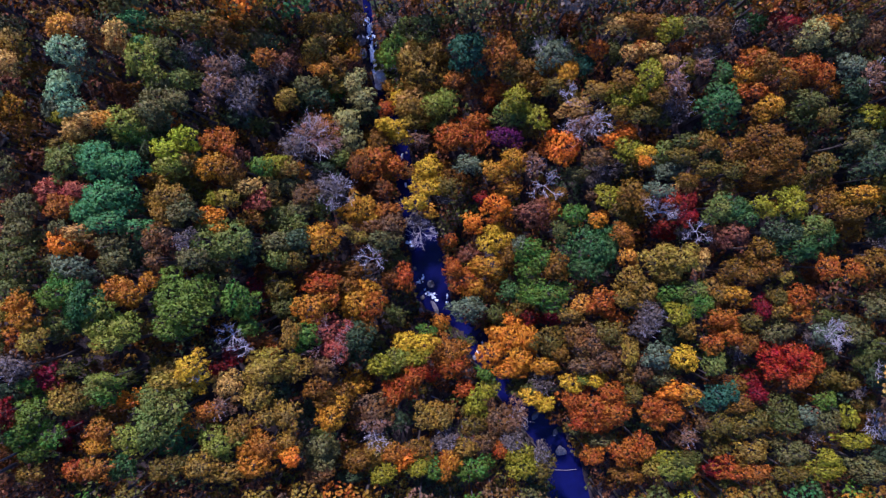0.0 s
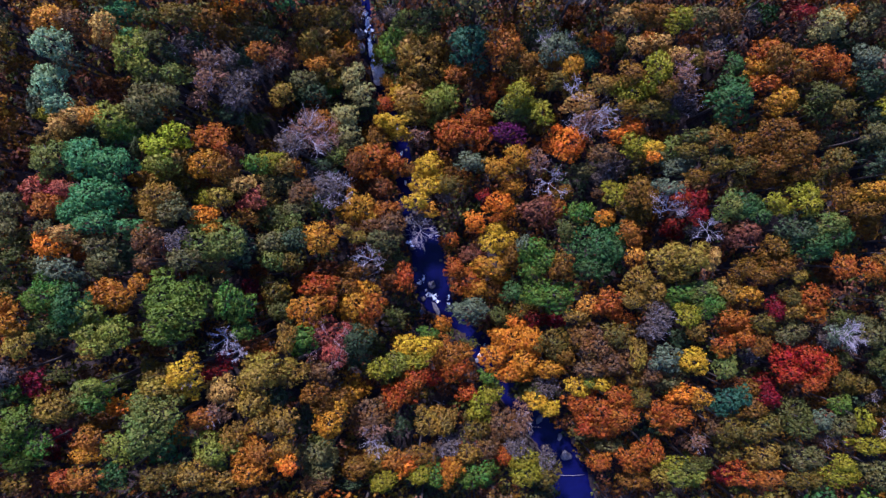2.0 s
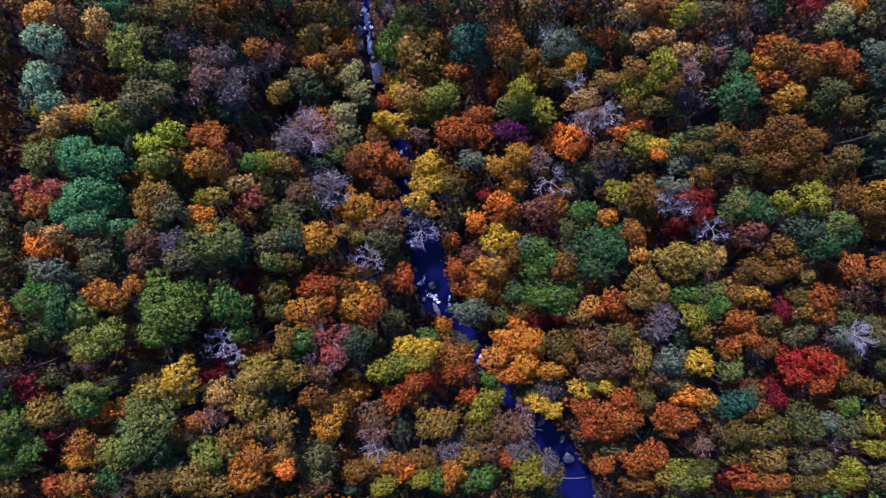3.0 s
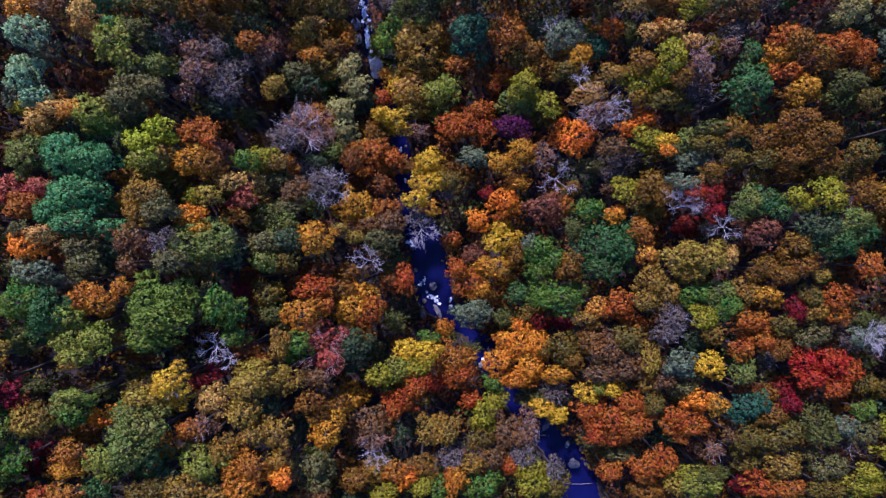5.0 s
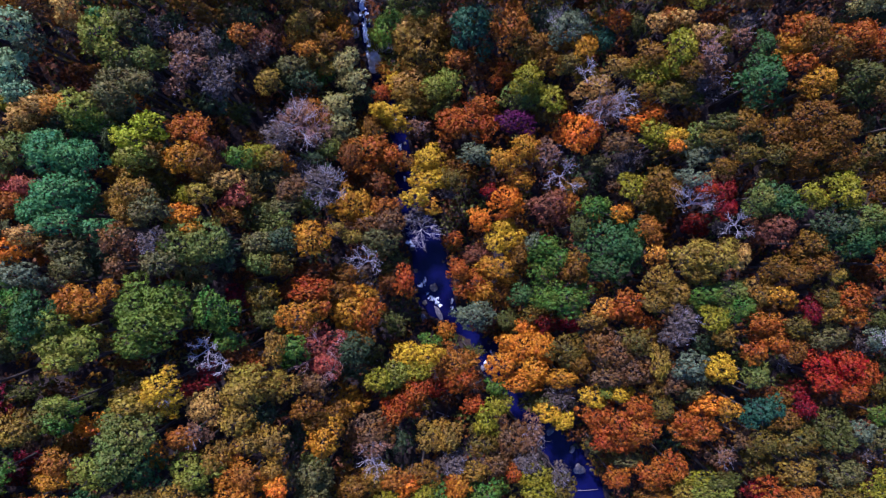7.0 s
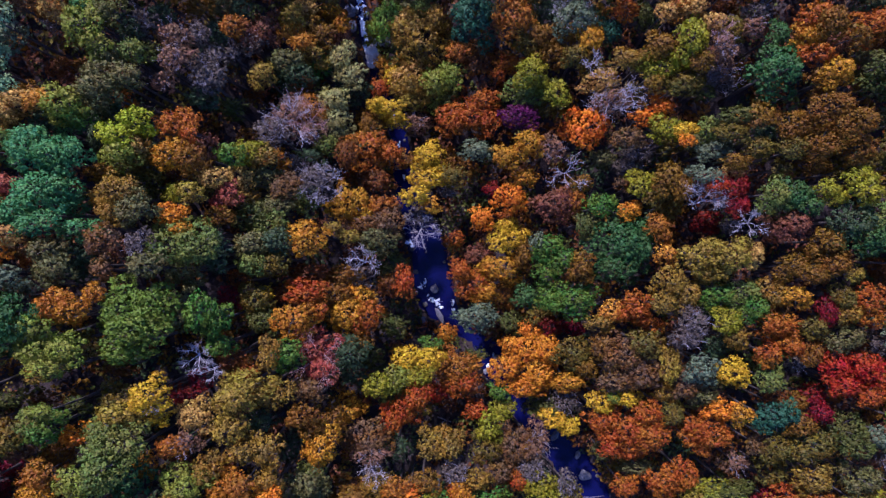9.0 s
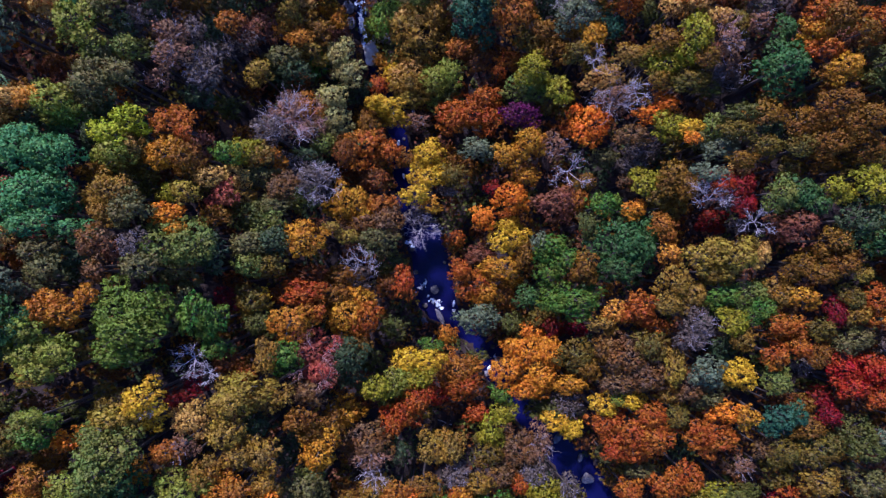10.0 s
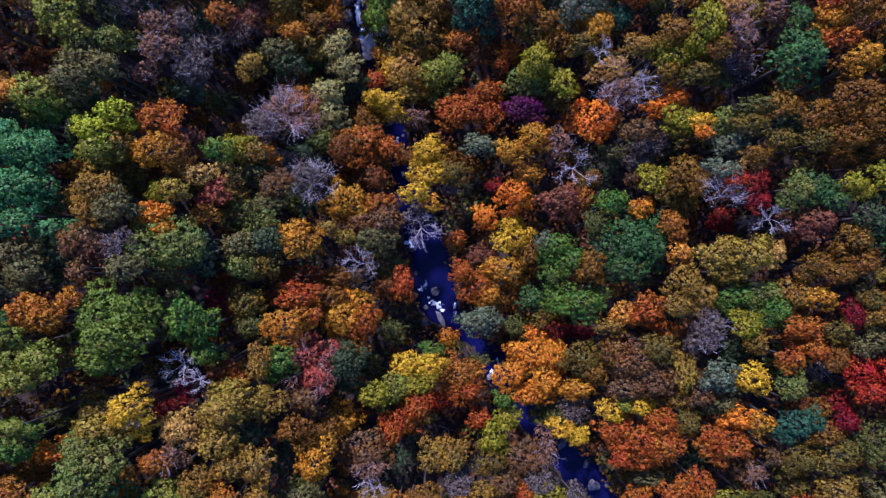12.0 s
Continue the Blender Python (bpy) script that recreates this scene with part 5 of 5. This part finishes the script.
tree(-20.8, -36.4, 9.3, 2.0, 2.0, "GG")
tree(-35.6, -36.7, 19.9, 2.6, 1.6, "KH")
tree(-12.3, -36.7, 2.7, 2.0, 1.5, "GB")
tree(0.6, -37.1, 1.2, 2.9, 2.4, "GB")
tree(48.3, -37.2, -0.8, 2.7, 1.7, "PT")
tree(-8.8, -37.7, 6.9, 2.5, 1.9, "SA")
tree(83.2, -37.8, 2.0, 2.1, 1.4, "BR")
tree(-4.6, -37.9, 5.2, 2.5, 1.9, "BR")
tree(28.0, -38.1, -9.0, 1.6, 1.3, "GG")
tree(-21.8, -38.3, 10.1, 3.5, 2.6, "GG")
tree(13.9, -38.3, -2.0, 2.7, 2.5, "GB")
tree(58.3, -38.3, 4.9, 3.5, 2.4, "KH")
tree(65.8, -38.4, 5.1, 3.3, 2.2, "GG")
tree(-12.5, -38.4, 4.8, 2.5, 2.3, "KH")
tree(4.0, -38.5, 1.6, 2.4, 2.0, "KH")
tree(-7.2, -38.8, 5.8, 2.1, 1.3, "OR")
tree(32.6, -38.8, -4.3, 2.8, 1.7, "GG")
tree(82.9, -38.9, 4.7, 2.3, 1.8, "DS")
tree(7.3, -38.9, -2.4, 3.6, 2.5, "KB")
tree(-16.9, -38.9, 4.6, 2.8, 1.7, "BR")
tree(-15.4, -38.9, 8.3, 2.6, 2.0, "BR")
tree(71.7, -39.0, 6.2, 2.5, 1.7, "YG")
tree(54.0, -39.0, 0.0, 2.7, 2.1, "OL")
tree(39.9, -39.1, -0.6, 2.1, 2.7, "RO")
tree(-7.6, -39.6, 6.3, 1.6, 1.6, "OR")
tree(30.7, -39.9, -9.2, 2.0, 1.6, "OL")
tree(-22.4, -40.1, 12.2, 2.5, 1.3, "KB")
tree(19.5, -40.3, -1.5, 1.9, 2.7, "GB")
tree(36.3, -40.4, -1.3, 3.3, 2.7, "RO")
tree(11.4, -40.4, -2.1, 1.6, 1.5, "RS")
tree(1.7, -40.8, 3.0, 1.6, 1.8, "TO")
tree(15.4, -40.8, -1.7, 3.1, 2.3, "YG")
tree(-4.7, -41.1, 5.2, 2.5, 2.0, "YG")
tree(47.1, -41.1, 1.3, 3.1, 1.2, "OG")
tree(0.5, -41.5, -0.4, 2.1, 1.2, "RO")
tree(-2.0, -41.5, 5.4, 1.8, 1.6, "GR")
tree(44.2, -41.6, -0.8, 3.7, 1.5, "YG")
tree(71.9, -41.6, 5.2, 3.4, 2.0, "YG")
tree(80.6, -41.7, 5.0, 3.8, 2.3, "GG")
tree(29.9, -41.7, -2.5, 2.5, 1.9, "RO")
tree(-11.4, -41.9, 7.1, 2.2, 1.6, "YG")
tree(0.1, -42.2, 3.6, 1.6, 2.3, "TO")
tree(59.4, -42.3, 4.7, 2.9, 1.8, "SA")
tree(65.9, -42.4, 4.5, 3.4, 2.0, "OL")
tree(56.0, -42.4, 2.9, 3.5, 2.3, "RS")
tree(-17.4, -42.5, 5.5, 2.7, 1.3, "DS")
tree(5.7, -42.8, 0.4, 4.0, 2.6, "GR")
tree(46.2, -42.8, 0.2, 4.0, 2.6, "LG")
tree(41.6, -43.3, -0.9, 1.9, 2.1, "KY")
tree(15.8, -43.4, -1.2, 3.3, 2.6, "YG")
tree(53.7, -43.6, -0.4, 1.9, 1.7, "RR")
tree(19.9, -43.7, -2.2, 2.4, 2.4, "OL")
tree(37.6, -46.2, -4.4, 3.2, 1.7, "BR")

# ---- bare trees ----
dead_tree(19.8, 36.0, 8.9, 2.7, DEADWOOD, "pale grey")
dead_tree(22.9, 28.5, 9.0, 1.7, DEADWOOD, "pale grey")
dead_tree(25.0, 22.2, 9.9, 3.8, DEADWOOD, "pale grey")
dead_tree(19.3, 12.1, 5.3, 2.9, DEADWOOD, "pale grey")
dead_tree(38.2, 6.5, 13.5, 3.0, DEADWOOD, "pale grey", 4.5, 1.5)
dead_tree(44.4, 3.0, 14.0, 2.2, DEADWOOD, "pale grey")
dead_tree(70.0, -15.3, 10.6, 2.3, DEADWOOD, "pale grey")
dead_tree(-12.9, -1.9, 8.8, 2.5, DEADWOOD, "pale grey", 5.2, 1.57)
dead_tree(-4.5, 3.6, 0.4, 2.9, DEADWOOD, "pale grey", 4.5, -1.57)
dead_tree(-19.5, 10.2, 9.7, 3.3, DEADWOOD, "pale grey")
dead_tree(-24.1, 20.0, 9.0, 3.7, DEADWOOD, "pale grey")
dead_tree(-20.0, -16.2, 11.5, 3.6, PINKWOOD, "reddish", 5.5, 1.2)
dead_tree(-34.5, -14.0, 20.7, 2.0, DEADWOOD, "pale grey")
dead_tree(-39.7, -19.8, 22.3, 1.2, DEADWOOD, "pale grey", 3, -0.8)
dead_tree(-12.3, -35.8, 6.9, 2.0, DEADWOOD, "pale grey")
dead_tree(38.9, 30.0, 17.8, 1.7, PINKWOOD, "reddish")
dead_tree(-21.9, 20.5, 7.7, 3.0, PINKWOOD, "reddish")
dead_tree(28.4, 22.9, 10.9, 2.0, DEADWOOD, "pale grey")
dead_tree(-32.6, -16.1, 20.0, 1.3, DEADWOOD, "pale grey")
dead_tree(81.5, -33.3, 6.1, 2.5, DEADWOOD, "pale grey")
dead_tree(70.1, -15.1, 11.6, 2.6, DEADWOOD, "pale grey")
dead_tree(81.2, -32.9, 6.6, 2.3, DEADWOOD, "pale grey")
dead_tree(79.7, -22.1, 9.1, 1.7, DEADWOOD, "pale grey")

# ---- the woods beyond, all round: one mass of trunks and crowns ----
beyond = random.Random(23)
common = ("OL", "GG", "KB", "GO", "BR", "RO", "GR", "OG", "KH", "TA", "YG", "DG", "PT", "OR", "GB")
shapes = [blade_corners(2.9, 5000 + k, 340, 0.36) for k in range(6)]
quads, tints = [], []
for i in range(-27, 28):
    for j in range(-17, 18):
        x, y = i * 4.4 + beyond.uniform(-1.5, 1.5), j * 4.4 + beyond.uniform(-1.5, 1.5)
        foot = ground_height(x, y)
        heart = np.array((x, y, foot + beyond.uniform(14, 20)))
        under = HIGH - heart[2]
        past = max(abs(x) - 0.735 * under, abs(y) - 0.395 * under)
        if past < 1.5 or past > 12 or abs(x - stream_x(y)) < stream_half(y) + 1:
            continue
        scale = beyond.uniform(0.8, 1.35)
        leaf = beyond.choice(shapes) * scale + heart
        thick = 0.22 * scale
        trunk = np.array([(x + thick * p, y + thick * q, foot - 0.2 if not up else heart[2])
                          for (p, q), (r, w) in (((1, 1), (-1, 1)), ((-1, 1), (-1, -1)), ((-1, -1), (1, -1)), ((1, -1), (1, 1)))
                          for p, q, up in ((p, q, 0), (r, w, 0), (r * 0.4, w * 0.4, 1), (p * 0.4, q * 0.4, 1))])
        quads += [leaf, trunk]
        tints += [1 + beyond.randrange(len(common))] * (len(leaf) // 4) + [0] * 4
woodland = new("woodland", quad_mesh("woodland", np.concatenate(quads), tints, [BARK, *(LEAVES[key][0] for key in common)]))
tagged(woodland, "mixed autumn woodland going on over both slopes", "woodland", kind="stuff")

# ---- young trees under the gaps of the canopy ----
young = random.Random(47)
saps, sap_hues = [], []
small_crowns = [blade_corners(1.7, 7000 + k, 64, 0.34) for k in range(5)]
for i in range(-36, 37):
    for j in range(-23, 23):
        x, y = i * 2.5 + young.uniform(-0.9, 0.9), j * 2.5 + young.uniform(-0.9, 0.9)
        if abs(x - stream_x(y)) < stream_half(y) + 0.9 or min(math.hypot(x - p, y - q) / r for p, q, r in CROWN_SPOTS) < 0.8:
            continue
        leaf = young.choice(small_crowns) * young.uniform(0.75, 1.25) + np.array((x, y, ground_height(x, y) + young.uniform(3.0, 7.0)))
        patch = noise.noise((x * 0.09, y * 0.09, 7.7)) + young.uniform(-0.35, 0.35)
        saps.append(leaf)
        sap_hues += [min(5, max(0, int(3 + 5 * patch)))] * (len(leaf) // 4)
dim = ("OG", "RB", "PB", "BR", "OL", "DS")
understory = new("understory", quad_mesh("understory", np.concatenate(saps), sap_hues, [LEAVES[key][0] for key in dim]))
tagged(understory, "dim young trees growing in the gaps under the canopy", "understory", kind="stuff")

# ---- low undergrowth in the gaps between the trees ----
floor_plants = random.Random(31)
tufts, hues = [], []
for i in range(-58, 59):
    for j in range(-37, 37):
        x, y = i * 1.5 + floor_plants.uniform(-0.8, 0.8), j * 1.5 + floor_plants.uniform(-0.8, 0.8)
        if abs(x - stream_x(y)) < stream_half(y) + 0.3 or floor_plants.random() < 0.12 or any(math.hypot(x - p, y - q) < 0.55 * r for p, q, r in CROWN_SPOTS):
            continue
        blades = plant_blades(floor_plants, floor_plants.uniform(0.5, 1.3), 9)
        tufts.append(blades + np.array((x, y, ground_height(x, y) + 0.1)))
        patch = noise.noise((x * 0.09, y * 0.09, 7.7)) + floor_plants.uniform(-0.35, 0.35)
        hues += [min(5, max(0, int(3 + 5 * patch)))] * 9
undergrowth = new("undergrowth", quad_mesh("undergrowth", np.concatenate(tufts), hues, [LEAVES[key][0] for key in dim]))
tagged(undergrowth, "dim brown and green undergrowth on the forest floor", "undergrowth", kind="stuff")

# ---- the stream: boulders, rapids and drift wood ----
for bx, by, size, seed in ((-13.2, 36.6, (1.7, 1.5, 1.5), 1), (-12.4, 38.2, (0.9, 0.8, 0.8), 2), (-13.6, 34.9, (0.8, 1.0, 0.7), 60)):
    boulder(bx, by, max(water_level(by), ground_height(bx, by)) + 0.5, size, PALE_STONE, "pale sunlit boulder beside the little waterfall", seed)
for bx, by, size, seed in ((-2.8, -8.1, (0.8, 0.8, 0.6), 61), (-1.9, -13.6, (1.8, 0.5, 0.4), 62), (-5.0, -14.5, (0.6, 1.0, 0.4), 63), (27.8, -47.6, (1.1, 1.2, 0.6), 64),
                           (26.4, -43.2, (0.5, 0.9, 0.4), 65), (21.7, -39.1, (1.2, 0.6, 0.4), 66), (-10.9, 38.4, (1.2, 0.9, 0.8), 67), (-12.0, 40.2, (0.9, 0.8, 0.7), 68),
                           (-17.0, 43.6, (1.1, 0.9, 0.8), 69), (-16.8, 41.0, (0.9, 1.1, 0.7), 70), (9.6, -22.6, (0.6, 0.5, 0.4), 71), (7.6, -25.4, (0.6, 0.7, 0.4), 72)):
    boulder(bx, by, max(water_level(by), ground_height(bx, by)) + 0.15, size, GREY_STONE, "grey boulder at the edge of the stream", seed)
stones = random.Random(5)
for k in range(30):
    y = 46 - 3.2 * k + stones.uniform(-1.2, 1.2)
    side = stones.choice((-1, 1)) * stones.uniform(0.55, 1.1)
    size = stones.uniform(0.2, 0.55)
    boulder(stream_x(y) + side * stream_half(y), y, water_level(y) + 0.05, (size, size * stones.uniform(0.7, 1.3), size * 0.6),
            STONE, "dark wet boulder in the stream bed", 3 + k)
for k in range(13):
    y = 47.5 - 0.85 * k
    white_water(stream_x(y) + stones.uniform(-0.5, 0.5), y, stones.uniform(0.45, 0.9), stones.uniform(0.7, 1.2), 10 + k, "white water of a small waterfall between rocks")
for x, y, rx, ry in ((-5.4, -7.5, 0.9, 0.6), (-4.8, -6.6, 0.5, 0.7), (-3.4, -10.4, 0.8, 0.6), (-2.2, -10.9, 0.9, 0.8), (-1.6, -12.0, 0.6, 0.4), (-7.9, 1.6, 0.9, 0.5), (-7.2, 0.7, 0.6, 0.5),
                     (0.9, -11.0, 0.4, 0.7), (1.0, -12.4, 0.4, 0.4), (8.0, -24.4, 0.5, 0.6), (9.2, -22.0, 0.4, 0.5), (-6.6, -8.6, 0.3, 0.2), (-4.2, -9.4, 0.3, 0.3),
                     (-8.5, 14.6, 0.3, 0.7), (-9.2, 20.8, 0.3, 0.6), (-10.0, 26.0, 0.4, 0.5)):
    white_water(x, y, rx, ry, 30 + 1.7 * x, "patch of bluish white water on the dark stream")


def log(x, y, length, turn, thick, wood, words):
    stem = bent(Vector((-length / 2, 0, 0)), Vector((length / 2, 0, 0.25)), 0.03, stones, 6)
    ob = new("fallen_log", mesh_of("fallen_log", *tube(stem, [thick * f for f in (1, 0.95, 0.9, 0.8, 0.7, 0.5)], 7), True))
    ob.data.materials.append(wood)
    ob.matrix_world = pose(x, y, max(water_level(y), ground_height(x, y)) + 0.25, 0, 0, turn)
    return tagged(ob, words, "log")


log(29.0, -52.0, 5.6, 2, 0.05, GREY_TWIGS, "thin grey fallen log lying across the stream")
log(-1.8, -33.0, 4.0, -20, 0.12, DEADWOOD, "bleached fallen branch in a gap of the trees")
log(-1.2, -33.6, 2.6, 35, 0.09, DEADWOOD, "bleached fallen branch in a gap of the trees")
